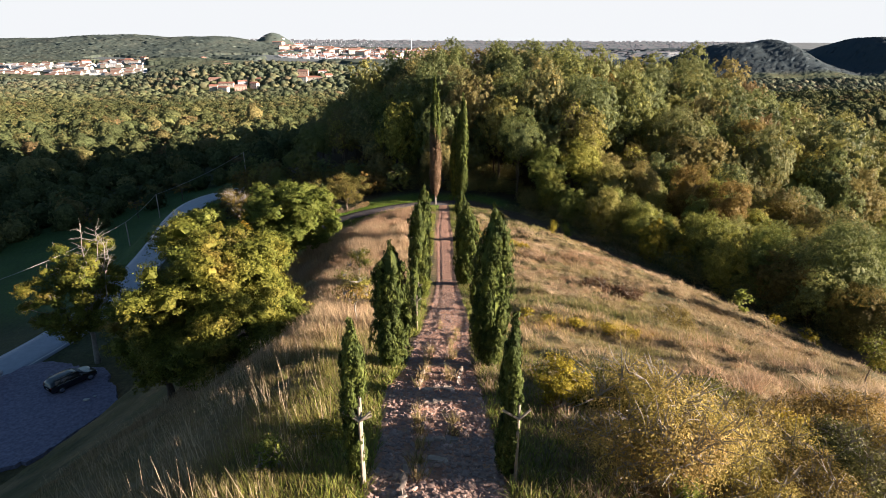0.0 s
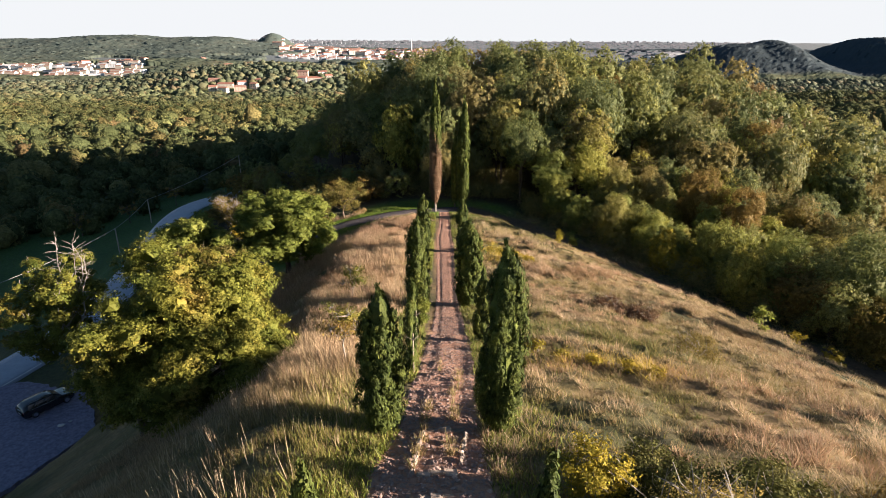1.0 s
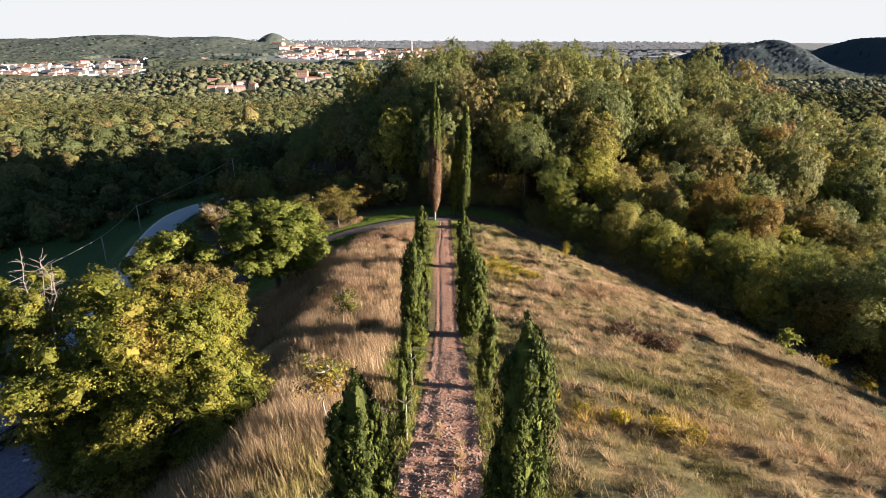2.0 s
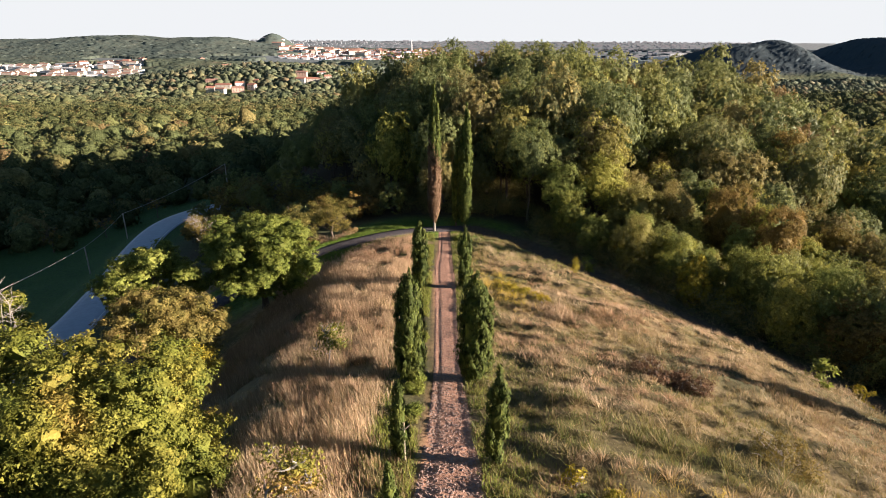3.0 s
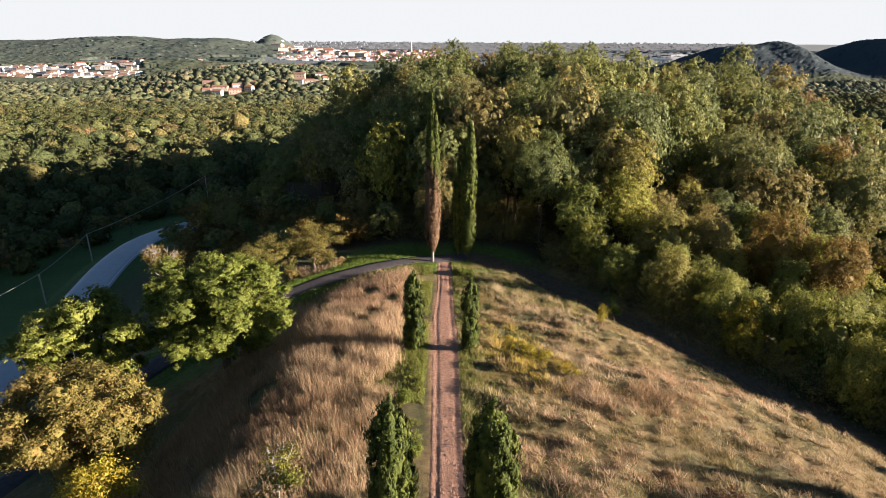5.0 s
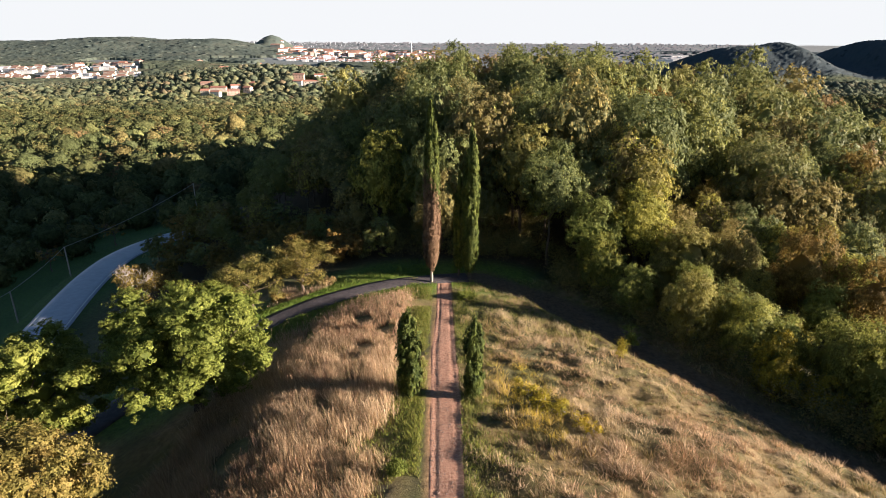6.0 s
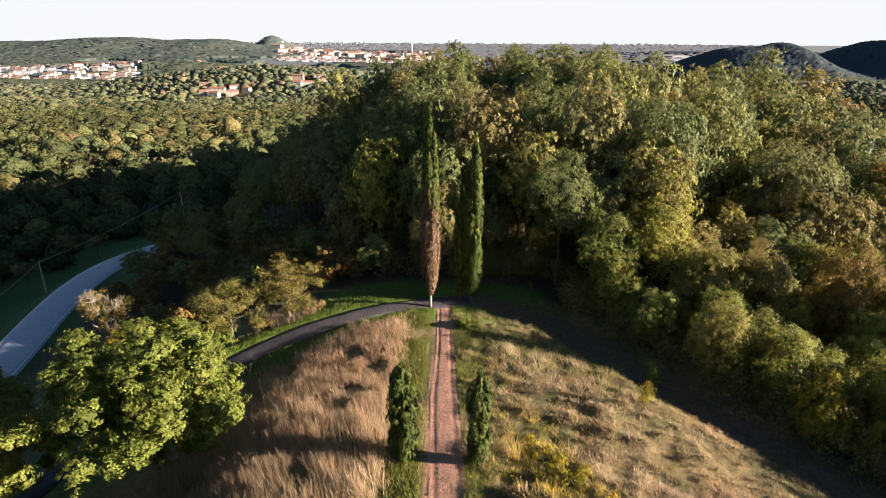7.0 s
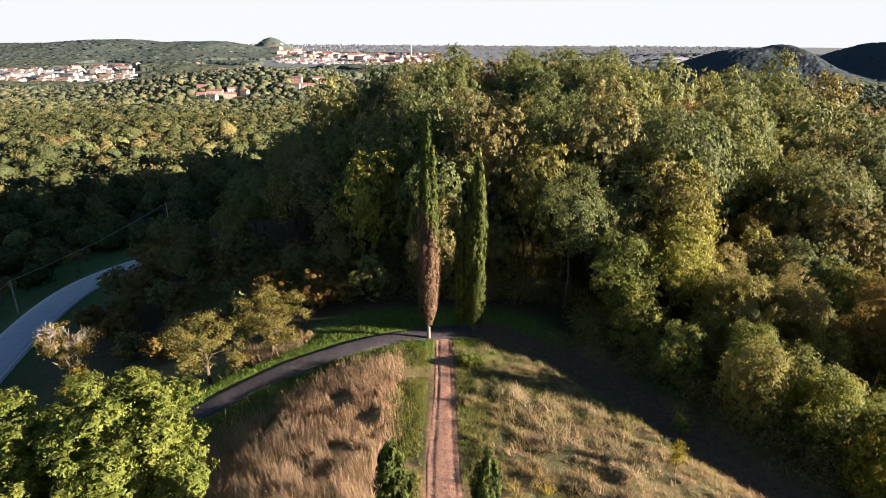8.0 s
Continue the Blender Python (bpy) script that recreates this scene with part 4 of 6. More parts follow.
for n, (px_, py_) in enumerate(spots):
    pick = grid_r.random()
    edge_low = py_ < 112 and px_ > 14 and py_ < 150 - 1.0 * px_
    k = int(grid_r.integers(0, 5)) if pick < 0.74 else 5 if pick < 0.80 else 6 if pick < 0.95 else 7 if pick < 0.975 else 8
    if edge_low and pick > 0.30:
        k = 6 if pick < 0.92 else 5
    if k == 8 and (px_ < 18 or grid_r.random() < 0.6):
        k = 5 if px_ > 0 else 2
    s = (1.15 if -16 < px_ < 1 and py_ < 124 else 1.1 if py_ > 112 else 1.0) * grid_r.uniform(1.15, 1.6) * (0.95 if edge_low else 1.0) * (1.0 if px_ > -22 else max(0.42, 1 + (px_ + 22) * 0.035)) * size_at(px_, py_)
    wide = 0.68
    if k in (5, 6) and px_ < 5:
        k = k - 4
    k = 2 if k > 6 else k
    for ox, oy, ok_, reach in OWN_COLOUR:
        if math.hypot(px_ - ox, py_ - oy) < reach:
            k = ok_
    ground_z = float(height(px_, py_))
    if px_ > 15 and py_ < 81 and k != 7:
        # the trees nearest the meadow stay low
        s = max(0.45, min(s, (grid_r.uniform(-9.4, -7.8) + 0.2 * (px_ - 12) - ground_z) / 6.2))
    elif px_ > 15 and py_ < 91:
        s = max(0.6, min(s, (grid_r.uniform(-3.6, -1.2) + 0.2 * (px_ - 16) - ground_z) / 7.0))
    up = s * grid_r.uniform(0.8, 1.15)
    if py_ > 135:
        up = min(up, (18.2 + grid_r.uniform(-0.8, 0.8) - ground_z) / 10.2)
    m = pose(px_, py_, ground_z - 0.2 - (0.3 * s if 8 < px_ < 27 and 96 < py_ < 113 else 1.2 * s if 27 <= px_ < 52 and 86 < py_ < 114 else 3.5 * s if px_ > 15 and py_ < 81 else 2.9 * s if edge_low and (px_ < 33 or py_ > 76) or px_ < 14 and py_ < 112 else 0.8 * s), 0, 0, grid_r.uniform(0, 360)) @ Matrix.Diagonal((s * wide, s * wide, up, 1))
    (tm, cm), cm_far = KINDS[k][0 if n < 55 else 1], KINDS[k][2]
    if n < 290:
        ob = new("wood_tree")
        ob.matrix_world = m
        tagged(ob, WOOD_LABELS[k], "tree", "trees of the hillside wood")
        part("trunk", tm, None, ob)
        part("crown", cm, None, ob)
    else:
        v = np.empty(len(cm_far.vertices) * 3, np.float32)
        cm_far.vertices.foreach_get("co", v)
        v = v.reshape(-1, 3)
        mm = np.array(m)
        f = np.empty(len(cm_far.polygons) * 3, np.int32)
        cm_far.polygons.foreach_get("vertices", f)
        wood_v.setdefault(k, []).append((v @ mm[:3, :3].T + mm[:3, 3], f.reshape(-1, 3)))
SPECIES = {5: (0.293, 0.215, 0.103), 6: (0.267, 0.254, 0.083), 7: (0.454, 0.366, 0.051), 8: (0.254, 0.105, 0.057)}
GREENS = np.array([(0.140, 0.163, 0.068), (0.187, 0.209, 0.079), (0.220, 0.235, 0.086), (0.274, 0.268, 0.091), (0.307, 0.261, 0.100)])
pieces, tints = [], []
for k, vs in wood_v.items():
    for v, f in vs:
        base = np.array(SPECIES[k]) if k in SPECIES else GREENS[grid_r.integers(0, 5)]
        mottle = fractal(v[:, 0] + v[:, 2], v[:, 1] + 0.7 * v[:, 2], 1.6, 17, 3)
        tints.append(base * grid_r.uniform(0.85, 1.15) * (0.55 + 0.9 * mottle)[:, None] * grid_r.uniform(0.85, 1.15, (len(v), 1)))
        pieces.append((v, f))
tagged(new("woodland", mesh_np("woodland", *join(pieces), [leaf_tinted], np.vstack(tints), True)),
       "far canopy of green and browning hillside trees", "woodland", kind="stuff")


def undergrowth(n, r):
    """Low dark shrubs that close the foot of the wood, one object."""
    t = r.random(n)
    side = r.random(n) < 0.5
    x = np.where(side, 14 + 50 * t, -32 + 47 * t)
    y = np.where(side, np.maximum(116 - 1.42 * x, 88 - 0.82 * x), 102.0) + r.uniform(1.0, 13.0, n)
    ok = (polyline(TRACK, TRACK_Z, x, y)[0] > 3.2) & ~((np.abs(x - 1) < 5) & (y < 101.5)) & (y > 34)
    x, y = x[ok], y[ok]
    s = r.uniform(0.7, 2.0, len(x))
    per = 330
    d = sphere_dirs(len(x) * per, r).reshape(len(x), per, 3)
    c = d * r.normal(0.85, 0.16, (len(x), per, 1)) * s[:, None, None] + np.stack([x, y, height(x, y) + s * 0.75], -1)[:, None]
    c, d = c.reshape(-1, 3), d.reshape(-1, 3)
    return leaf_cards(c, unit(d + r.normal(scale=0.5, size=d.shape)), 0.105, r)


tagged(new("undergrowth", mesh_np("undergrowth", *undergrowth(760, np.random.default_rng(91)), [leaf_wood])),
       "dark low shrubs along the foot of the wood", "undergrowth", kind="stuff")

# ---- far woods ----
def scatter(r, y0, y1, step, keep):
    xs, ys = [], []
    y = y0
    while y < y1:
        n = int((1.72 * y + 60) / step)
        x = (np.arange(n) - n / 2) * step + r.uniform(-0.45, 0.45, n) * step
        yy = y + r.uniform(-0.45, 0.45, n) * step
        k = keep(x, yy)
        xs.append(x[k])
        ys.append(yy[k])
        y += step
    return np.concatenate(xs), np.concatenate(ys)


def far_tree_keep(x, y):
    hidden = (np.abs(x - 0.12 * y) < 0.16 * y) & (y > 215) & (x > -0.02 * y)
    inside = (x > -42) & (x < 150) & (y < 212) & (y > 60)
    field = (y > 520) & (value_noise(x, y, 90, 61) > 0.82)
    houses = (np.hypot(x + 292, (y - 824) * 0.6) < 18) | (np.hypot(x + 195, (y - 874) * 0.6) < 16) | (np.hypot((x + 535) * 0.7, (y - 1024) * 0.5) < 18)
    road_d = polyline(ROAD, ROAD_Z, x, y)[0]
    meadow = (road_d < 19 - 7 * smoothstep(108, 92, y)) & (y < 150) | (x > -50) & (y < 142) | (y < 122) & (x > -84 - 1.2 * (122 - y))
    return ~hidden & ~inside & ~field & ~houses & ~meadow


far_r = np.random.default_rng(55)
crown_far = crown_material("far_crowns")
# weaker speckle and relief, for the low contrast of hazy distance
crown_distant = crown_material("distant_crowns", 0.3, 0.8)
AUTUMN = np.array([(0.085, 0.105, 0.045), (0.11, 0.125, 0.052), (0.13, 0.145, 0.058), (0.16, 0.155, 0.062), (0.19, 0.165, 0.068), (0.19, 0.14, 0.068), (0.10, 0.12, 0.058), (0.075, 0.095, 0.048)])


def crowns(name, xs, ys, size, r, material, label, ball, tufts=0, tuft=1.0, warm=1.0):
    """Far trees as lumpy crowns with leafy edges, one object; every tree has its own colour, paled by haze far off."""
    V, Fc = ball
    n, m = len(xs), len(V)
    zs = height(xs, ys)
    s = size * r.uniform(0.7, 1.3, n) * np.where((xs > -125) & (ys < 205), 0.7, 1.0)
    lump = r.normal(size=(n, 7, 3))
    lump = lump / np.linalg.norm(lump, axis=2, keepdims=True)
    near = np.clip(np.einsum("nkj,mj->nmk", lump, V), 0, 1) ** 5
    rad = 0.70 + 0.44 * near.max(2) + r.normal(scale=0.09, size=(n, m))
    flat = np.where(ys > 330, 0.72, 1.0)
    tall = s * r.uniform(0.85, 1.35, n) * flat
    base = np.stack([xs, ys, zs + np.where(ys > 330, 0.5 * size + 0.5 * r.normal(size=n), tall * 0.62)], -1)
    P = V[None] * rad[..., None] * np.stack([s, s, tall], -1)[:, None] + base[:, None]
    F = (Fc[None] + (np.arange(n) * m)[:, None, None]).reshape(-1, 3)
    grove = fractal(xs, ys, 60, 141)
    pick = np.clip((r.normal(loc=2.2, scale=1.5, size=n) + 3.0 * (grove - 0.5)) * warm, 0, 7.49).astype(int)
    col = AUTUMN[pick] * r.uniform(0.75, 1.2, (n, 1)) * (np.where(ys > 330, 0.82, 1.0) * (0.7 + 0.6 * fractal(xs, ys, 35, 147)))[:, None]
    # aerial haze painted in: crown colours drift to blue-grey with distance
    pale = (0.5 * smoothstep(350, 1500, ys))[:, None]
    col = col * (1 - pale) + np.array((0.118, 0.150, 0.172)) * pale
    tint = np.repeat(col, m, 0)
    P = P.reshape(-1, 3)
    if tufts:
        d = sphere_dirs(n * tufts, r).reshape(n, tufts, 3)
        near = np.clip(np.einsum("nkj,nmj->nmk", lump, d), 0, 1) ** 5
        c = d * (0.74 + 0.42 * near.max(2) + r.normal(scale=0.05, size=(n, tufts)))[..., None] * np.stack([s, s, tall], -1)[:, None] + base[:, None]
        d = d.reshape(-1, 3)
        lv, lf = leaf_cards(c.reshape(-1, 3), unit(d + r.normal(scale=0.55, size=d.shape)), tuft, r, 1.2)
        F = np.vstack([F, lf + len(P)])
        tint = np.vstack([tint, np.repeat(col * 1.1, tufts * 3, 0)])
        P = np.vstack([P, lv])
    ob = new(name, mesh_np(name, P, F, [material], tint, True))
    return tagged(ob, label, "woodland", kind="stuff")


fx, fy = scatter(far_r, 96, 330, 7.4, far_tree_keep)
crowns("woodland", fx, fy, 4.7, far_r, crown_far, "green and gold woods filling the valley", (ICO_V * 0.9, ICO_F), 130, 0.68)
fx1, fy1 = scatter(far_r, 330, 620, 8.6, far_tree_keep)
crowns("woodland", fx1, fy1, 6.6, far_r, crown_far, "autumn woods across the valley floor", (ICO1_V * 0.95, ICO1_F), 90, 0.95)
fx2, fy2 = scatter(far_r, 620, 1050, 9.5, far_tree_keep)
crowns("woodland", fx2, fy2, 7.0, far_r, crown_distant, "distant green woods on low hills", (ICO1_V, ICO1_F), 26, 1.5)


def hill_keep(x, y):
    up = height(x, y) > -46
    town = (y > 2100) & (x > -800) & (x < 1300) & ~up & (value_noise(x, y, 70, 85) > 0.3)
    works = (y > 1180) & (y < 1500) & (x < -0.49 * y) & (x > -0.8 * y)
    return (up | (value_noise(x, y, 110, 83) > 0.42) | (x > 0) & (y < 2100)) & ~((np.abs(x - 0.10 * y) < 0.12 * y) & (x > 0)) & ~works & (np.hypot(x + 540, y - 1040) > 50) & ~town


# woods so far off that single trees hardly show: one canopy sheet, grained by its crowns
cy_ = 1050 * np.exp(np.arange(0, math.log(3350 / 1050), 0.0040))
cu_ = np.arange(-0.86, 0.86, 0.0029)
CY = cy_[:, None] * (1 + 0.0016 * far_r.normal(size=(len(cy_), len(cu_))))
CX = CY * (cu_[None] + 0.0011 * far_r.normal(size=CY.shape))
wood_here = hill_keep(CX, CY)
grain = 3.6 * (fractal(CX, CY, 24, 151, 3) - 0.5) + 0.5 * far_r.normal(size=CY.shape).clip(-1.5, 1.8) * (CY / 1400) ** 0.4
CZ = height(CX, CY) + np.where(wood_here, 7.5 + grain, -6.0)
grove = np.clip(fractal(CX, CY, 60, 141) * 5.5 - 0.6 + far_r.normal(scale=0.9, size=CY.shape), 0, 7.4).astype(int)
# haze mixed into the tint with distance; the eastern hill's shade is painted too
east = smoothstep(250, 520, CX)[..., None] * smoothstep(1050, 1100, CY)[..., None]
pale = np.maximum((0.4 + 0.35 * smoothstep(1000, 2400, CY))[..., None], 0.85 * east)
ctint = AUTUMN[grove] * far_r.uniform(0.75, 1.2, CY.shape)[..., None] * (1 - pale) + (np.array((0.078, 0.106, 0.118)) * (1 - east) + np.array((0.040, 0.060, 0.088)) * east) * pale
k = np.arange(CY.size).reshape(CY.shape)
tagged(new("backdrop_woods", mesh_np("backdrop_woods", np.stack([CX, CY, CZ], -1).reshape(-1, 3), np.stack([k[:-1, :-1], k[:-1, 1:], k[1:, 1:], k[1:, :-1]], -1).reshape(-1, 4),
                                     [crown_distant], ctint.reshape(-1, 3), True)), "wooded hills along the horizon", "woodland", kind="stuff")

# ---- houses and town ----
def tile_colours(name, a, b):
    return plain_material(name, a, b, 0.8, 0.85, 0.3, 0.05, vary=0.2)


roof_red, roof_brown = tile_colours("red_roof_tiles", (0.24, 0.10, 0.07), (0.34, 0.17, 0.12)), tile_colours("brown_roof_tiles", (0.22, 0.12, 0.09), (0.34, 0.20, 0.15))
wall_white, wall_cream = tile_colours("white_render", (0.52, 0.54, 0.56), (0.68, 0.70, 0.72)), tile_colours("cream_render", (0.44, 0.40, 0.34), (0.58, 0.53, 0.46))
wall_pink, roof_grey = tile_colours("rose_render", (0.40, 0.27, 0.22), (0.50, 0.35, 0.29)), tile_colours("grey_sheet_roof", (0.45, 0.46, 0.48), (0.62, 0.63, 0.65))
# walls and roofs of the far plain, haze painted into their colours
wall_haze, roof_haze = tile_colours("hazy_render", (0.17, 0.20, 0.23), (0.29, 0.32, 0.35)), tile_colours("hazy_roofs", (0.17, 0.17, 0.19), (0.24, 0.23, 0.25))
window_dark = plain_material("dark_window", (0.03, 0.035, 0.04), (0.06, 0.065, 0.07), 2.0, 0.2, 0.0)


def gable_roof(w, d, h, rise, eave=0.6):
    bm = bmesh.new()
    x, y = w / 2 + eave, d / 2 + eave
    low = [bm.verts.new(c) for c in ((-x, -y, h - 0.1), (x, -y, h - 0.1), (x, y, h - 0.1), (-x, y, h - 0.1))]
    up = [bm.verts.new(c) for c in ((-x, -y, h + 0.15), (x, -y, h + 0.15), (x, y, h + 0.15), (-x, y, h + 0.15))]
    r0, r1 = bm.verts.new((-x + rise * 0.4, 0, h + rise)), bm.verts.new((x - rise * 0.4, 0, h + rise))
    bm.faces.new(low[::-1])
    for k in range(4):
        bm.faces.new((low[k], low[(k + 1) % 4], up[(k + 1) % 4], up[k]))
    bm.faces.new((up[0], up[1], r1, r0))
    bm.faces.new((up[2], up[3], r0, r1))
    bm.faces.new((up[1], up[2], r1))
    bm.faces.new((up[3], up[0], r0))
    return bm


def house(w, d, h, rise, wall, roof, label, name="house", windows=4, group=""):
    ob = thing(name, 0, 0, 0, label, name.replace("_", " "), group)
    bm = bmesh.new()
    box(bm, 0, 0, h / 2 - 2, w, d, h + 4)
    body = part("wall", bm, wall, ob)
    part("roof", gable_roof(w, d, h, rise), roof, ob)
    for k in range(windows):
        for f in range(max(1, int(h // 3))):
            bm = bmesh.new()
            box(bm, -w / 2 + w * (k + 0.5) / windows, -d / 2 - 0.03, 1.6 + 3.0 * f, 1.1, 0.12, 1.4)
            part("window", bm, window_dark, body)
    if rise:
        bm = bmesh.new()
        box(bm, w * 0.2, d * 0.15, h + rise * 0.8, 0.7, 0.7, 1.6)
        part("chimney", bm, wall, ob)
    return ob


town_r = np.random.default_rng(303)
MODELS = [house(13, 10, 6.0, 2.6, wall_cream, roof_red, "cream house with a red tiled roof among trees", group="houses in the valley"),
          house(16, 10, 5.6, 2.4, wall_white, roof_red, "white house with a red tiled roof among trees", group="houses in the valley"),
          house(20, 11, 6.4, 2.6, wall_pink, roof_brown, "rose-coloured house with a brown tiled roof", group="houses in the valley"),
          house(26, 12, 3.6, 2.4, wall_cream, roof_red, "long low farmhouse with a red roof", group="houses in the valley")]
BLOCKS = [house(22, 14, 10, 3.0, wall_white, roof_red, "white apartment house in the distant town", "apartment_house", 5, "town buildings"),
          house(30, 16, 13, 3.0, wall_cream, roof_brown, "cream apartment house in the distant town", "apartment_house", 6, "town buildings"),
          house(18, 14, 8, 2.8, wall_white, roof_red, "white town house with a red roof", "apartment_house", 4, "town buildings"),
          house(62, 26, 9, 0.8, wall_white, roof_grey, "long white factory hall with a grey roof", "factory_hall", 8, "factory halls"),
          house(90, 34, 8, 0.8, wall_white, roof_grey, "wide pale factory hall with a sheet roof", "factory_hall", 9, "factory halls")]
first = {}


def put(model, x, y, rz, s=1.0, up=0.0):
    m = pose(x, y, float(height(x, y)) + up, 0, 0, rz) @ Matrix.Diagonal((s, s, s, 1))
    if model not in first:
        first[model] = True
        model.matrix_world = m
    else:
        model_copy = copy_thing(model, m)
        model_copy.scale = (s, s, s)


for x, y, k, rz in ((-312, 812, 0, 12), (-296, 806, 1, -8), (-276, 815, 2, 20), (-302, 835, 3, 4), (-282, 842, 1, 30), (-262, 832, 0, -15), (-322, 848, 2, 10), (-270, 858, 3, -5),
                    (-222, 872, 3, 6), (-203, 868, 1, -6), (-186, 876, 3, 12), (-168, 884, 0, 25), (-208, 896, 2, 0), (-180, 902, 1, 14),
                    (-556, 1022, 3, 10), (-538, 1030, 3, -6), (-516, 1026, 1, 8), (-534, 1050, 3, 12), (-230, 990, 2, 10), (-150, 1010, 1, -10)):
    put(MODELS[k], x, y, rz, 0.8, 2.0)
for k in range(26):
    put(BLOCKS[3 + k % 2], -(0.5 + 0.26 * ((k * 7) % 26 / 25)) * (1230 + 11 * k), 1230 + 11 * k + 30 * town_r.random(), town_r.uniform(-12, 12), town_r.uniform(0.4, 0.75), 1.0)
for k in range(120):
    y = 2250 + 900 * town_r.random() ** 1.2
    put(BLOCKS[k % 3], y * town_r.uniform(-0.27, -0.02), y, town_r.uniform(0, 180), town_r.uniform(0.8, 1.5), 1.0)
for k in range(24):
    y = 1350 + 500 * town_r.random()
    put(MODELS[k % 4], y * town_r.uniform(-0.62, -0.22), y, town_r.uniform(0, 180), 1.2, 1.5)
for k in range(10):
    y = 2500 + 500 * town_r.random()
    put(BLOCKS[3 + k % 2], y * town_r.uniform(0.33, 0.42), y, town_r.uniform(-10, 10), 1.0, 1.0)


def town_houses(n, y0, y1, u0, u1, walls, roofs, label, low=-22.0, power=1.0):
    """Small gabled houses scattered over the plain, one object."""
    y = y0 + (y1 - y0) * town_r.random(n) ** power
    x = y * town_r.uniform(u0, u1, n)
    w, d, h = town_r.uniform(8, 22, n), town_r.uniform(8, 14, n), town_r.uniform(4, 9, n)
    z = height(x, y)
    ok = z < low
    x, y, z, w, d, h = x[ok], y[ok], z[ok], w[ok], d[ok], h[ok]
    n = len(x)
    cx = np.array([-1, 1, 1, -1, -1, 1, 1, -1, -1, 1]) / 2
    cy = np.array([-1, -1, 1, 1, -1, -1, 1, 1, 0, 0]) / 2
    cz = np.array([0, 0, 0, 0, 1, 1, 1, 1, 1.3, 1.3])
    V = np.stack([x[:, None] + w[:, None] * cx, y[:, None] + d[:, None] * cy, z[:, None] - 1 + h[:, None] * cz], -1).reshape(-1, 3)
    q = np.array([(0, 1, 5, 4), (1, 2, 6, 5), (2, 3, 7, 6), (3, 0, 4, 7), (4, 5, 9, 8), (6, 7, 8, 9), (5, 6, 9, 9), (7, 4, 8, 8)])
    tri = np.array([(a, b, c) for a, b, c, e in q] + [(a, c, e) for a, b, c, e in q if c != e])
    F = (tri[None] + 10 * np.arange(n)[:, None, None]).reshape(-1, 3)
    slot = np.array([0, 0, 0, 0, 1, 1, 0, 0] + [0, 0, 0, 0, 1, 1])
    tagged(new("far_buildings", mesh_np("far_buildings", V, F, [walls, roofs], mat_index=np.tile(slot, n))),
           label, "town", kind="stuff")


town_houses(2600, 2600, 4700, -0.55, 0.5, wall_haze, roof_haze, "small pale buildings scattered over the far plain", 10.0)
town_houses(900, 2150, 3300, -0.27, -0.01, wall_white, roof_red, "white houses with red roofs crowding the distant town", -20.0, 1.3)
town_houses(130, 1180, 1560, -0.80, -0.50, wall_cream, roof_brown, "pale sheds and houses round the factory halls", -25.0)
chimney_v = tube([(0, 0, 0), (0, 0, 30), (0, 0, 62)], [3.0, 2.5, 2.0], 10)
tower = thing("factory_chimney", -140, 2700, float(height(-140, 2700)), "tall pale factory chimney in the town", "chimney")
part("shaft", mesh_np("shaft", *chimney_v, [wall_white], smooth=True), None, tower)

# ---- the path ----
py = np.concatenate([np.arange(2.0, 48, 0.13), np.arange(48, 97.6, 0.25)])
pt = np.linspace(-1, 1, 23)
PX = path_mid(py)[:, None] + pt[None] * (path_half(py) * (1.04 + 0.35 * (fractal(py, py * 0, 3.0, 91, 3) - 0.5)))[:, None]
PY = py[:, None] + 0 * PX
PZ = height(PX, PY) + path_relief(PX, PY)
k = np.arange(PX.size).reshape(PX.shape)
footpath = new("footpath", mesh_np("footpath", np.stack([PX, PY, PZ], -1).reshape(-1, 3),
               np.stack([k[:-1, :-1], k[:-1, 1:], k[1:, 1:], k[1:, :-1]], -1).reshape(-1, 4), [path_soil], smooth=True))
tagged(footpath, "stony reddish earth path down the ridge", "path", kind="structure")


def path_height(x, y):
    return height(x, y) + path_relief(x, y)


stone_r = np.random.default_rng(77)
STONES = []
for _ in range(8):
    v = ICO1_V * np.array([1, 0.8, 0.4]) * (1 + stone_r.normal(scale=0.18, size=(12, 1))) + stone_r.normal(scale=0.07, size=(12, 3))
    STONES.append((v, mesh_np("stone", v, ICO1_F, [stone_mat])))


def stone_spots(n, y0, y1, edge):
    y = y0 + (y1 - y0) * stone_r.random(n) ** 1.5
    side = stone_r.uniform(-1, 1, n)
    side = np.where(stone_r.random(n) < edge, np.sign(side) * np.abs(side) ** 0.4, side)
    return path_mid(y) + side * path_half(y) * 0.98, y


sx_, sy_ = stone_spots(300, 8.5, 19, 0.3)
for x, y in zip(sx_, sy_):
    s = 0.025 + 0.085 * stone_r.random() ** 3
    ob = part("stone", STONES[stone_r.integers(8)][1], None, footpath)
    ob.matrix_world = pose(x, y, float(path_height(x, y)) + 0.02, stone_r.uniform(-15, 15), stone_r.uniform(-15, 15), stone_r.uniform(0, 360)) @ Matrix.Diagonal((s, s * stone_r.uniform(0.6, 1.1), s, 1))
near_x, near_y = stone_spots(8600, 9, 46, 0.1)
sx_, sy_ = stone_spots(2800, 30, 97, 0.25)
sx_, sy_ = np.concatenate([near_x, sx_]), np.concatenate([near_y, sy_])
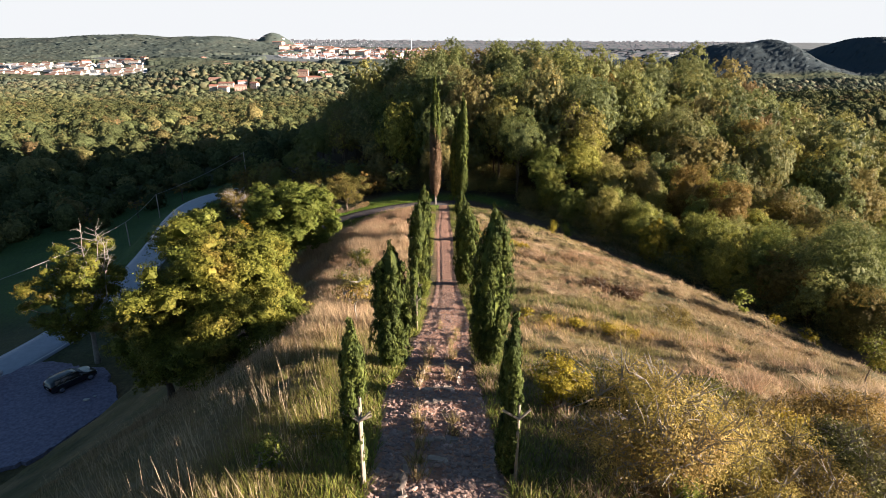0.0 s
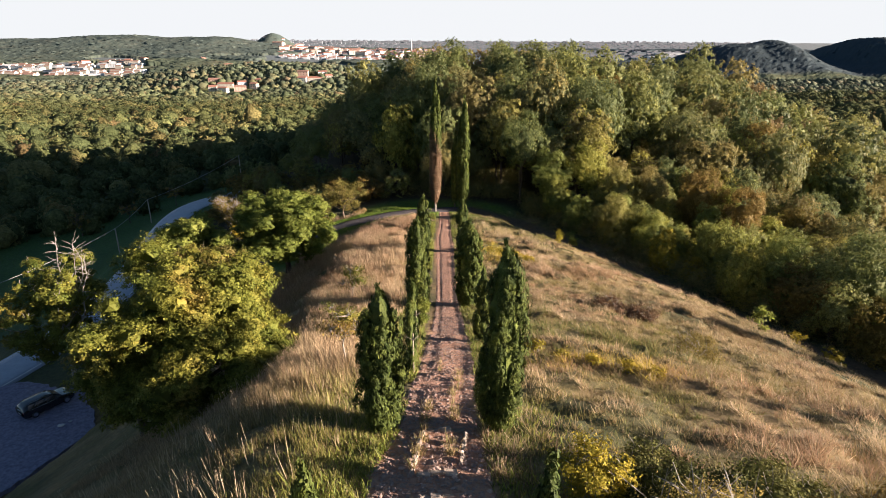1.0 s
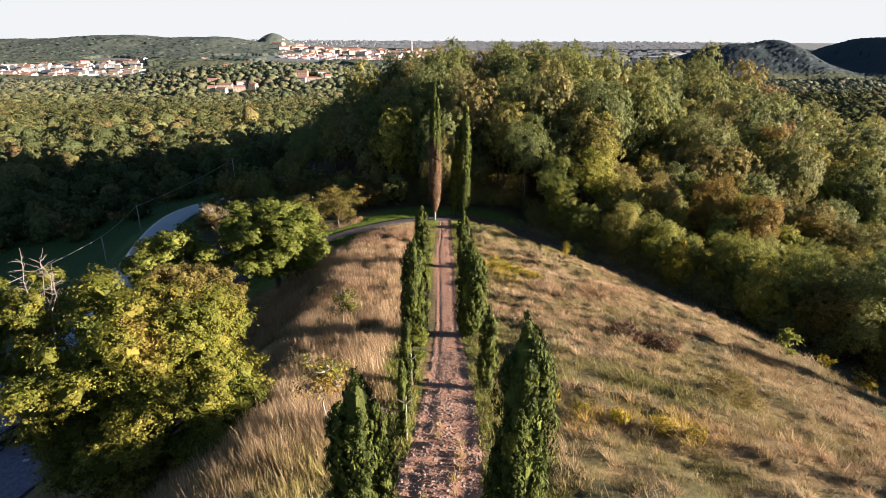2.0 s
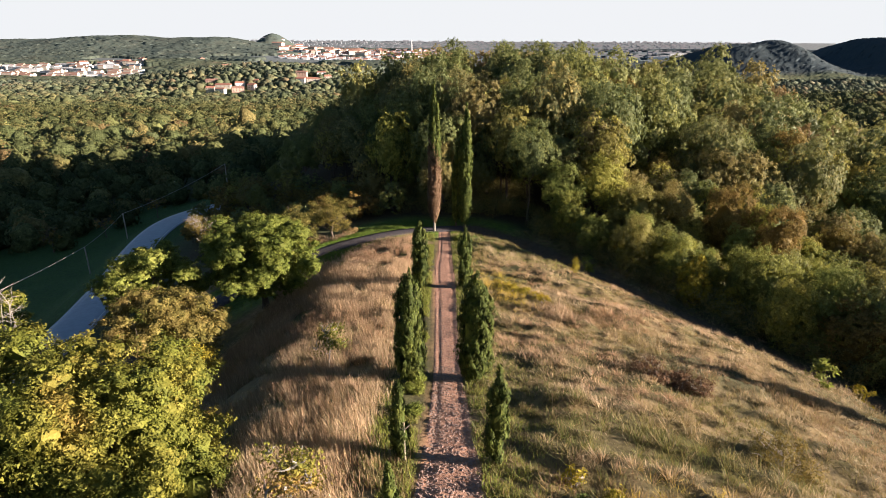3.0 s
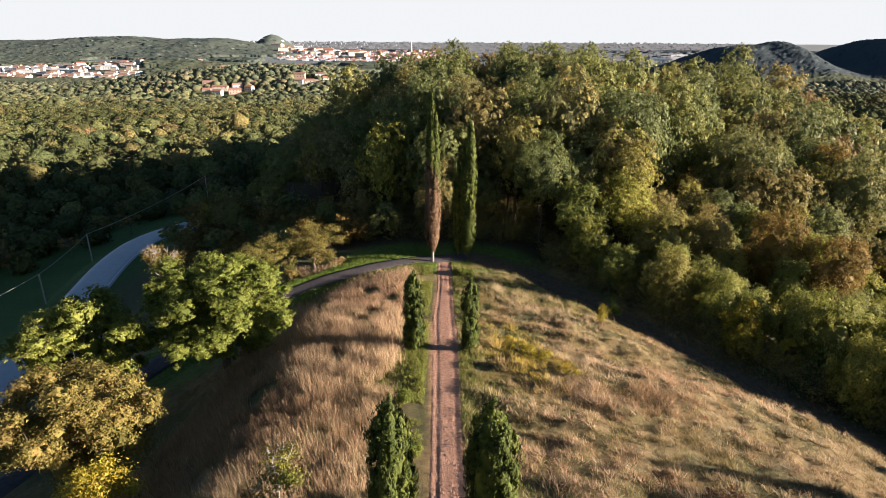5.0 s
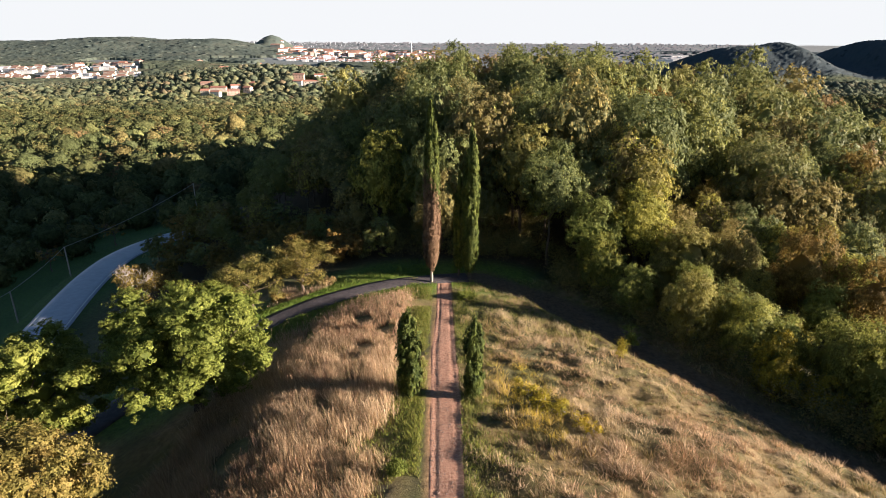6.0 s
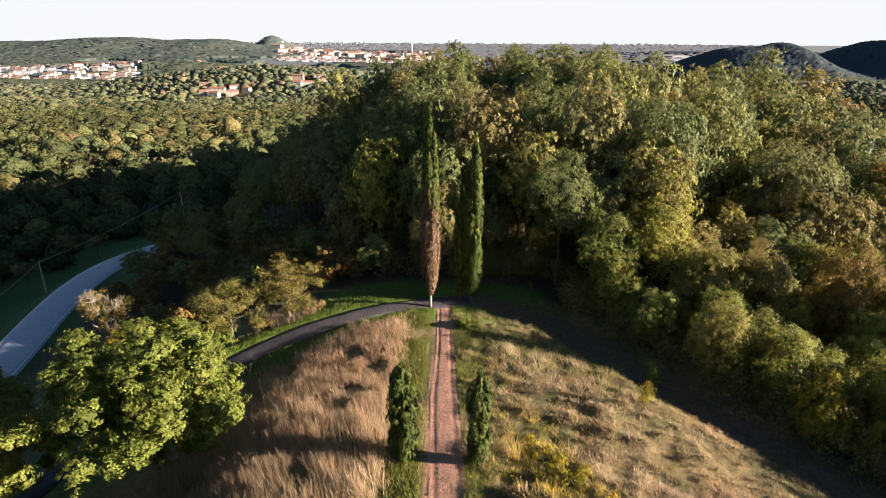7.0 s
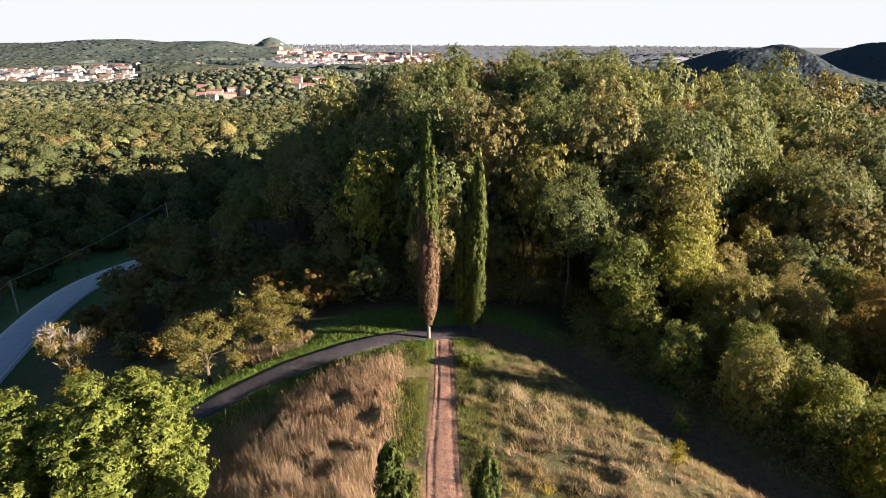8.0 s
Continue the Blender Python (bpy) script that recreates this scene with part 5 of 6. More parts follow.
thin = (stone_r.random(11400) < np.interp(sy_, [10, 30, 60, 97], [1, 1, 0.7, 0.3]))
sx_, sy_ = sx_[thin], sy_[thin]
n = len(sx_)
ang, s = stone_r.uniform(0, 6.28, n), (0.016 + 0.075 * stone_r.random(n) ** 1.9) * np.interp(sy_, [10, 24, 40], [1.15, 0.85, 0.75])
base = np.stack([STONES[i][0] for i in stone_r.integers(0, 8, n)])
x = (base[..., 0] * np.cos(ang)[:, None] - base[..., 1] * np.sin(ang)[:, None]) * s[:, None] + sx_[:, None]
y = (base[..., 0] * np.sin(ang)[:, None] + base[..., 1] * np.cos(ang)[:, None]) * s[:, None] + sy_[:, None]
z = base[..., 2] * s[:, None] + path_height(sx_, sy_)[:, None] + 0.008
rubble = part("rubble", mesh_np("rubble", np.stack([x, y, z], -1).reshape(-1, 3), (ICO1_F[None] + 12 * np.arange(n)[:, None, None]).reshape(-1, 3), [stone_mat]),
              None, footpath, "loose broken reddish stones")
tagged(rubble, kind="stuff")


def slab(x, y, sx, sy, sz, rz, seed):
    r = np.random.default_rng(seed)
    bm = bmesh.new()
    box(bm, 0, 0, 0, sx, sy, sz, min(sx, sy, sz) * 0.22)
    for v in bm.verts:
        v.co += Vector(r.normal(scale=0.02, size=3))
    ob = part("step_stone", bm, step_mat, footpath)
    ob.matrix_world = pose(x, y, float(path_height(x, y)) + 0.03, 0, 0, rz)
    return ob


for i, (y, c, w) in enumerate(((10.6, -0.07, 1.35), (12.1, -0.05, 0.95), (15.3, -0.12, 0.9), (16.5, -0.1, 1.1), (19.75, 0.12, 1.3))):
    for j in range(3):
        slab(c - w / 2 + w * (j + 0.5) / 3, y + 0.03 * (j - 1), w / 3 * 0.97, 0.13 + 0.04 * ((i + j) % 2), 0.10, 3 * ((i * 7 + j * 5) % 5 - 2), 500 + i * 3 + j)
for i, y in enumerate([8.5, 8.85, 9.2, 9.5, 9.85, 10.2]):
    slab(-0.80 + 0.02 * (i % 3), y, 0.13, 0.24 + 0.05 * (i % 2), 0.13, 10 * (i % 3 - 1), 540 + i)
for i in range(9):
    slab(-0.82 + 0.031 * i, 16.6 + 0.40 * i, 0.12, 0.33, 0.16, -10 + 5 * (i % 3), 550 + i)
for i in range(6):
    slab(0.60 + 0.04 * i, 17.5 + 0.39 * i, 0.11, 0.30, 0.15, -6 + 4 * (i % 3), 560 + i)

# ---- grass and herbs ----
grass_r = np.random.default_rng(88)
STRAW, PALE, RUST, FRESH, OLIVE, GOLD, GREY = ((0.46, 0.335, 0.19), (0.66, 0.52, 0.35), (0.41, 0.25, 0.16), (0.13, 0.185, 0.04), (0.25, 0.21, 0.075), (0.58, 0.44, 0.05), (0.33, 0.265, 0.175))


LAWN = (0.155, 0.24, 0.04)
GREENGOLD = (0.30, 0.33, 0.06)


def mixed(weights, n):
    """Blend of species colours by weights, with a spread from blade to blade."""
    w = np.stack([np.maximum(k, 1e-4) for k, _ in weights], -1) ** 2
    w = w / w.sum(-1, keepdims=True)
    u = grass_r.random(n)[:, None]
    pick = (np.cumsum(w, 1) < u).sum(1).clip(0, len(weights) - 1)
    hard = np.array([c for _, c in weights])[pick]
    soft = w @ np.array([c for _, c in weights])
    t = 0.6 * hard + 0.4 * soft
    return t * grass_r.uniform(0.7, 1.25, (n, 1))


def blades(name, x, y, tall, width, tint, label, lean=0.35, drift=(-0.15, 0.0), spray=None):
    """Blades rooted at x, y; spray, where given, is each blade's offset from its tuft's middle, which it leans away from."""
    n = len(x)
    z = height(x, y) + tussocks(x, y)
    a = grass_r.uniform(0, math.pi, n)
    dx, dy = np.cos(a) * width / 2, np.sin(a) * width / 2
    lx, ly = grass_r.normal(drift[0], lean, n) * tall, grass_r.normal(drift[1], lean, n) * tall
    if spray is not None:
        far_out = np.hypot(spray[:, 0], spray[:, 1])
        lx, ly = lx + 1.1 * spray[:, 0] * tall / 0.35, ly + 1.1 * spray[:, 1] * tall / 0.35
        tall = tall * np.clip(1.15 - 1.1 * far_out, 0.45, 1.15)
    v = np.stack([np.stack([x - dx, y - dy, z - 0.04], -1), np.stack([x + dx, y + dy, z - 0.04], -1),
                  np.stack([x + lx + dx * 0.15, y + ly + dy * 0.15, z + tall], -1)], 1)
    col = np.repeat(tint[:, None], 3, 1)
    # the two root corners take 0.8 of the blade's colour
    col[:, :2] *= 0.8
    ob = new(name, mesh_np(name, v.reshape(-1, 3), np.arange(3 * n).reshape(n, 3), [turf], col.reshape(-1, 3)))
    return tagged(ob, label, "grass", kind="stuff")


def clumped(n, x0, x1, y0, y1, near=1.0, many=6, wide=0.13):
    """Places in tufts of so many blades; near > 1 crowds them towards small y. Also each one's offset in its tuft and a number for the tuft."""
    m = n // many
    cx, cy = grass_r.uniform(x0, x1, m), y0 + (y1 - y0) * grass_r.random(m) ** near
    size = wide * grass_r.uniform(0.6, 1.5, m)
    own = grass_r.random(m)
    k = grass_r.integers(0, m, n)
    off = grass_r.normal(size=(n, 2)) * size[k][:, None]
    return cx[k] + off[:, 0], cy[k] + off[:, 1], off, own[k]


def off_path(x, y, margin=0.05):
    return np.abs(x - path_mid(y)) > path_half(y) + margin


def left_grass(n):
    x, y, off, own = clumped(n, -19, -1.4, 5, 94.5, 1.5, 12, 0.15)
    n1, n2 = fractal(x, y, 8, 101), fractal(x, y, 2.5, 103)
    lane = polyline(TRACK, TRACK_Z, x, y)[0]
    keep = off_path(x, y, 0.1) & (lane > 2.6) & (n2 < 0.66) & ~((smoothstep(-4.6, -2.2, x) > grass_r.random(n)) & (n1 > 0.3) & (y > 22))
    brow = smoothstep(-1.0, 1.5, -x - left_edge(y)) * smoothstep(50, 25, y)
    keep &= (smoothstep(2, 7, lane) > grass_r.random(n) * 0.9) & (grass_r.random(n) > 0.5 * brow)
    x, y, n1, n2, brow, off, own = x[keep], y[keep], n1[keep], n2[keep], brow[keep], off[keep], own[keep]
    m = len(x)
    far_rust = smoothstep(50, 82, y)
    # shaded slope past the brow: its brightness is set through the grass colour
    shade = np.maximum(smoothstep(-12.5, -15, x), brow)
    near_path = smoothstep(-4.0, -2.3, x)
    close = smoothstep(30, 17, y)
    tint = mixed([(0.65 * n1 + 0.15, STRAW), ((0.95 * n1 - 0.1) * (1 - 0.75 * close), PALE), (0.7 * close + 0.25 * (1 - n1), OLIVE), (0.85 * close * smoothstep(-7.5, -4, x), GREENGOLD), (0.35 * close, GREY), (0.42 * far_rust + 0.3 * (1 - n1) + 0.3 * (own > 0.8), RUST),
                  (0.35 * near_path + 0.3 * (n2 > 0.62), FRESH), (0.55 * shade, GREY), (0.35 * shade, PALE)], m)
    tint = tint * (0.62 + 0.62 * own[:, None])
    tall = (0.3 + 0.9 * n1 * (1 - 0.6 * near_path)) * (1 - 0.5 * brow) * grass_r.uniform(0.6, 1.2, m) * np.where(y > 80, 0.85, 1) * (1 - 0.6 * close) * (0.75 + 0.5 * own)
    blades("grass", x, y, tall, grass_r.uniform(0.018, 0.04, m) * np.interp(y, [12, 35], [0.5, 1.0]), tint, "tall dry straw-coloured grass on the slope", 0.13, (-0.18, 0.05), 0.5 * off)


def right_grass(n):
    x, y, off, own = clumped(n, 1.2, 46, 5, 97, 1.25, 22, 0.15)
    n1, n2 = fractal(x, y, 6, 111), np.clip(0.5 + 2.2 * (0.5 * fractal((x * 0.94 - y * 0.34) / 3.2, x * 0.34 + y * 0.94, 1.7, 75, 3) + 0.5 * fractal(x, y, 1.5, 71, 3) - 0.5), 0, 1)
    lane = polyline(TRACK, TRACK_Z, x, y)[0]
    keep = off_path(x, y, 0.05) & (lane > 2.0) & (y < 112 - 1.1 * x)
    keep &= np.where(x > 30, grass_r.random(n) < 0.55, True)
    x, y, n1, n2, off, own = x[keep], y[keep], n1[keep], n2[keep], off[keep], own[keep]
    m = len(x)
    weeds = np.exp(-((x - 6.5) / 2.6) ** 2 - ((y - 66 + 0.9 * (x - 6.5)) / 6) ** 2) + 0.8 * np.exp(-((x - 8.5) / 4) ** 2 - ((y - 30) / 2.2) ** 2)
    n3, n4 = fractal(x, y, 5, 117), fractal(x, y, 9, 123)
    green = smoothstep(0.46, 0.58, fractal(x, y, 4.5, 119)) * np.exp(-((y - 37) / 11) ** 2) * smoothstep(24, 10, x)
    # lower meadow: olive and grey grass, part of its shadow put into colour
    lower = smoothstep(11, 22, x) * smoothstep(66, 52, y) * smoothstep(24, 30, y)
    near_path = smoothstep(3.6, 1.8, x)
    tint = mixed([(0.7 * n2 + 0.15, STRAW), (0.85 * n2 - 0.12 + 0.5 * smoothstep(0.55, 0.7, n4), PALE), (0.95 * (1 - n2) + 1.1 * green + 0.5 * lower, OLIVE), (0.7 * lower, GREY), (0.8 * (1 - n2) * (1 - n1) + 0.55 * near_path + 1.1 * green + 0.7 * smoothstep(76, 88, y), FRESH),
                  (0.1 + 0.75 * smoothstep(0.52, 0.64, n3), RUST), (1.8 * weeds * (n2 > 0.3), GOLD), (0.6 * smoothstep(60, 80, y), GREENGOLD)], m)
    tint = tint * (0.5 + 0.72 * own[:, None])
    tall = (0.17 + 0.28 * n2 ** 1.5 + 0.22 * (n1 > 0.66) + 0.2 * weeds) * grass_r.uniform(0.6, 1.25, m) * (1 - 0.3 * smoothstep(24, 14, y)) * (0.7 + 0.6 * own)
    blades("grass", x, y, tall, grass_r.uniform(0.018, 0.038, m) * np.interp(y, [15, 45], [0.7, 1.15]), tint, "short dry meadow grass with green tussocks", 0.3, (-0.2, 0.08), off)


def verge_grass(n):
    x, y, off, own = clumped(n, -1, 1, 8, 96)
    x = -1.1 - np.abs(grass_r.normal(scale=1.5, size=n)) + 0.15 * x
    side = grass_r.random(n) < 0.35
    x = np.where(side, -x + 0.3, x)
    nn = fractal(x, y, 3.5, 121)
    keep = off_path(x, y, -0.12) & (nn > 0.40)
    x, y, nn = x[keep], y[keep], nn[keep]
    m = len(x)
    tint = mixed([(0.65 * nn, FRESH), (0.7 * nn, GREENGOLD), (0.5 * nn, OLIVE), (0.3 * (1 - nn), STRAW)], m)
    blades("grass", x, y, (0.08 + 0.22 * nn) * grass_r.uniform(0.5, 1.3, m), grass_r.uniform(0.03, 0.06, m), tint, "low green herbs along the path's edges", 0.5, (0, 0))


def lawn_grass(n):
    k = grass_r.integers(3, 8, n)
    t = grass_r.random(n)[:, None]
    p = TRACK[k] * (1 - t) + TRACK[k + 1] * t + grass_r.normal(scale=2.6, size=(n, 2))
    x, y = p[:, 0], p[:, 1]
    lane = polyline(TRACK, TRACK_Z, x, y)[0]
    keep = (lane > 1.35) & (lane < 6) & off_path(x, y, 0.1)
    x, y = x[keep], y[keep]
    m = len(x)
    nn = fractal(x, y, 4, 131)
    tint = mixed([(0.9 + 0 * nn, LAWN), (0.4 * nn, OLIVE)], m)
    blades("grass", x, y, grass_r.uniform(0.08, 0.3, m), grass_r.uniform(0.04, 0.08, m), tint, "short green grass beside the gravel track", 0.4, (0, 0))


def stalks(n):
    x, y, off, own = clumped(n, -18, -3, 6, 45, 1.3)
    keep = off_path(x, y, 0.6)
    x, y = x[keep], y[keep]
    m = len(x)
    tint = mixed([(1.0 + 0 * x, PALE), (0.5 + 0 * x, STRAW)], m)
    blades("grass", x, y, grass_r.uniform(0.5, 1.15, m), grass_r.uniform(0.012, 0.02, m), tint, "long pale seed stalks above the grass", 0.16, (-0.1, 0))


left_grass(390000)
right_grass(520000)
verge_grass(80000)
lawn_grass(45000)
stalks(4500)


def lane_tufts(n):
    y = grass_r.uniform(9, 30, n)
    y = np.round(y / 0.9) * 0.9 + grass_r.normal(scale=0.12, size=n)
    x = path_mid(y) + np.where(grass_r.random(n) < 0.5, -0.42, 0.52) + grass_r.normal(scale=0.1, size=n)
    keep = value_noise(x * 3, y, 1.3, 151) > 0.55
    x, y = x[keep], y[keep]
    m = len(x)
    tint = mixed([(0.7 + 0 * x, STRAW), (0.5 + 0 * x, OLIVE), (0.3 + 0 * x, FRESH)], m)
    blades("grass", x, y, grass_r.uniform(0.15, 0.5, m), grass_r.uniform(0.02, 0.035, m), tint, "dry grass tufts growing in the stony path", 0.35, (0, 0))


lane_tufts(5200)


leaf_straw = leaf_material("straw_stems", [(0.0, (0.20, 0.19, 0.05)), (0.4, (0.38, 0.31, 0.085)), (0.7, (0.42, 0.31, 0.11)), (1.0, (0.36, 0.22, 0.10))], 0.9, 0.4)


leaf_dry = leaf_material("dry_russet_stems", [(0.0, (0.12, 0.07, 0.04)), (1.0, (0.21, 0.125, 0.07))], 0.7, 0.2)


def bush(x, y, label, leaf, radius, tall, seed, leaves, size, twigs=0, count=18, group=""):
    """A shrub without a trunk: stems from the ground into low lobes."""
    r = np.random.default_rng(seed)
    ob = thing("bush", x, y, float(height(x, y)), label, "bush", group)
    L = crown_lobes(r, radius, tall * 0.9, tall * 0.1, count, 0.28)
    stems = [tube(bent((r.normal(scale=0.2), r.normal(scale=0.2), -0.1), q[:3], r, 4, 0.08), [0.035, 0.028, 0.02, 0.008], 4) for q in L]
    for _ in range(twigs):
        q = L[r.integers(len(L))]
        d = unit(r.normal(size=(1, 3)) + np.array([[0, 0, 0.9]]))[0]
        stems.append(tube(bent(q[:3], q[:3] + d * q[3] * r.uniform(1.1, 1.8), r, 3, 0.1), [0.02, 0.014, 0.005], 3))
    stem = [s for s in stems if len(s[0]) == len(stems[0][0])]
    part("stem_clump", mesh_np("stem_clump", *join(stem), [bark_pale]), None, ob)
    if twigs:
        part("twig_tangle", mesh_np("twig_tangle", *join(stems[len(L):]), [bark_pale]), None, ob, "dry bare twigs")["kind"] = "stuff"
    part("crown", mesh_np("crown", *lobe_leaves(L, leaves, size, r, 0.3, clump=10, spread=0.10), [leaf]), None, ob)
    return ob


bush(4.7, 10.3, "loose straw-coloured thicket of fading stems", leaf_straw, 1.6, 2.35, 601, 30000, 0.031, 420, 44)
bush(6.2, 10.9, "loose dry thicket of fading stems", leaf_straw, 1.4, 1.6, 602, 18000, 0.031, 280, 30)
bush(7.3, 13.7, "dark green bramble mound", leaf_bramble, 1.3, 1.3, 603, 11000, 0.055, 20, 24)
bush(5.3, 16.6, "dark low bramble mound with reddish leaves", leaf_bramble, 1.3, 0.65, 604, 8000, 0.055, 30)
bush(9.2, 13.2, "bramble thicket with mixed brown leaves", leaf_brown, 1.5, 1.0, 605, 18000, 0.034, 160, 26)
bush(11.4, 14.4, "brown bramble thicket on the slope", leaf_brown, 1.7, 0.9, 606, 10000, 0.05, 90)
bush(3.75, 15.5, "clear yellow bush beside the path", leaf_yellow, 0.85, 1.55, 607, 5200, 0.05, 40, 22)
bush(6.6, 15.4, "dark green bramble mound", leaf_bramble, 1.2, 0.8, 623, 7000, 0.055, 20)
bush(8.6, 15.5, "dark green bramble mound", leaf_bramble, 1.4, 0.9, 624, 8000, 0.055, 20)
bush(7.8, 11.4, "loose dry thicket of fading stems", leaf_straw, 1.4, 1.2, 625, 14000, 0.032, 240, 26)
bush(9.6, 11.6, "loose dry thicket of fading stems", leaf_bramble, 1.4, 0.9, 626, 15000, 0.036, 160, 20)
bush(13.4, 15.6, "brown bramble thicket on the slope", leaf_brown, 1.6, 0.9, 627, 8000, 0.055, 60)
bush(6.3, 9.2, "loose dry thicket of fading stems", leaf_straw, 1.0, 0.9, 631, 9000, 0.024, 160, 20)
bush(7.9, 9.7, "low dry tangle of brown stems", leaf_brown, 1.2, 0.8, 632, 10000, 0.03, 160, 22)
bush(9.6, 10.1, "low bramble tangle with green leaves", leaf_bramble, 1.2, 0.8, 633, 10000, 0.036, 120, 22)
bush(11.3, 11.6, "low dry tangle of brown stems", leaf_brown, 1.4, 0.9, 634, 11000, 0.034, 140, 22)
bush(9.3, 12.6, "yellow-leaved shoots in the brambles", leaf_yellow, 0.5, 1.5, 608, 700, 0.06, 8)
bush(4.9, 9.0, "bright green shoots before a dry thicket", leaf_green, 0.25, 0.9, 628, 500, 0.05, 6)
bush(-3.9, 10.6, "bright yellow-green shoots in the grass", leaf_green, 0.3, 0.9, 621, 600, 0.05, 10)
bush(-3.0, 12.4, "yellowing low herbs beside the path", leaf_gold, 0.5, 0.35, 622, 700, 0.06)
bush(14.3, 47.6, "low dark russet bush in the dry meadow", leaf_dry, 1.9, 0.55, 609, 4000, 0.07, 90)
bush(16.3, 46.2, "low dark russet bush in the dry meadow", leaf_dry, 1.5, 0.5, 610, 3000, 0.07, 50)
bush(16.0, 36.0, "low tangle of brown stems", leaf_brown, 1.7, 0.7, 611, 4000, 0.06, 40)
for k, (x, y, h) in enumerate(((-1.42, 41.6, 0.5), (-1.38, 43.2, 0.9), (-1.45, 44.9, 1.1), (-1.4, 46.6, 0.8), (-1.5, 48.6, 0.6), (-1.4, 51.0, 0.5), (-1.45, 38.6, 0.45))):
    bush(x, y, "fresh green herbs between a cypress and the path", leaf_green, 0.42, h, 670 + k, 2600, 0.06, 0, 16, "green herbs beside the path")
bush(-2.3, 57.0, "small bright green shrub in the grass", leaf_green, 0.45, 0.9, 615, 2200, 0.07)
bush(2.6, 89.0, "low dark herbs beside the path", leaf_green, 0.9, 0.6, 616, 1200, 0.13)
bush(-13.6, 95.2, "dry brown tuft by the track", leaf_beige, 1.0, 1.0, 617, 1200, 0.14, 20)
bush(-18.4, 92.2, "russet low shrub under the fruit trees", leaf_brown, 1.0, 1.1, 618, 1400, 0.14, 20)
bush(-23.5, 85.4, "dark low shrub beside the gravel track", leaf_wood, 1.6, 1.3, 619, 2600, 0.16, 10)
bush(-26.5, 89.0, "dark shrub behind the fruit trees", leaf_wood, 2.2, 2.0, 620, 4000, 0.18, 10)

for k, (x, y, s) in enumerate(((6.2, 67.6, 0.7), (7.0, 66.0, 0.9), (7.9, 64.5, 0.8), (8.7, 63.1, 0.7), (6.7, 64.7, 0.6), (5.7, 69.0, 0.6), (7.4, 67.2, 0.6), (9.3, 61.9, 0.6), (8.3, 65.6, 0.5),
                               (6.3, 30.6, 0.5), (7.8, 30.0, 0.6), (9.4, 29.2, 0.5), (10.8, 28.6, 0.6), (5.2, 32.0, 0.5))):
    bush(x, y, "low yellow-flowering weeds in the meadow", leaf_yellow, s, 0.4, 640 + k, int(700 * s), 0.075, 0, 12, "yellow weeds in the meadow")

# ---- cars ----
def car_paint(name, colour):
    m, nt, nodes, bsdf = shader(name)
    v = ramp_node(nt, noise_node(nt, 1.5, 3.0), [(0.3, tuple(c * 0.9 for c in colour)), (0.7, colour)])
    nt.links.new(v, bsdf.inputs["Base Color"])
    bsdf.inputs["Roughness"].default_value = 0.22
    bsdf.inputs["Coat Weight"].default_value = 0.6
    return m


glass_dark = plain_material("car_glass", (0.015, 0.018, 0.02), (0.03, 0.033, 0.036), 1.0, 0.08, 0.0)
rubber = plain_material("tyre_rubber", (0.02, 0.02, 0.02), (0.035, 0.035, 0.035), 6.0, 0.85, 0.2)
chrome = plain_material("bright_metal", (0.55, 0.55, 0.56), (0.7, 0.7, 0.7), 2.0, 0.25, 0.0, metal=1.0)
white_stone = plain_material("pale_boulder", (0.5, 0.5, 0.5), (0.72, 0.72, 0.7), 4.0, 0.85, 0.4)
lamp_red = plain_material("red_lamp", (0.25, 0.012, 0.012), (0.35, 0.02, 0.02), 2.0, 0.25, 0.0)
lamp_clear = plain_material("clear_lamp", (0.55, 0.56, 0.58), (0.7, 0.7, 0.72), 2.0, 0.15, 0.0)


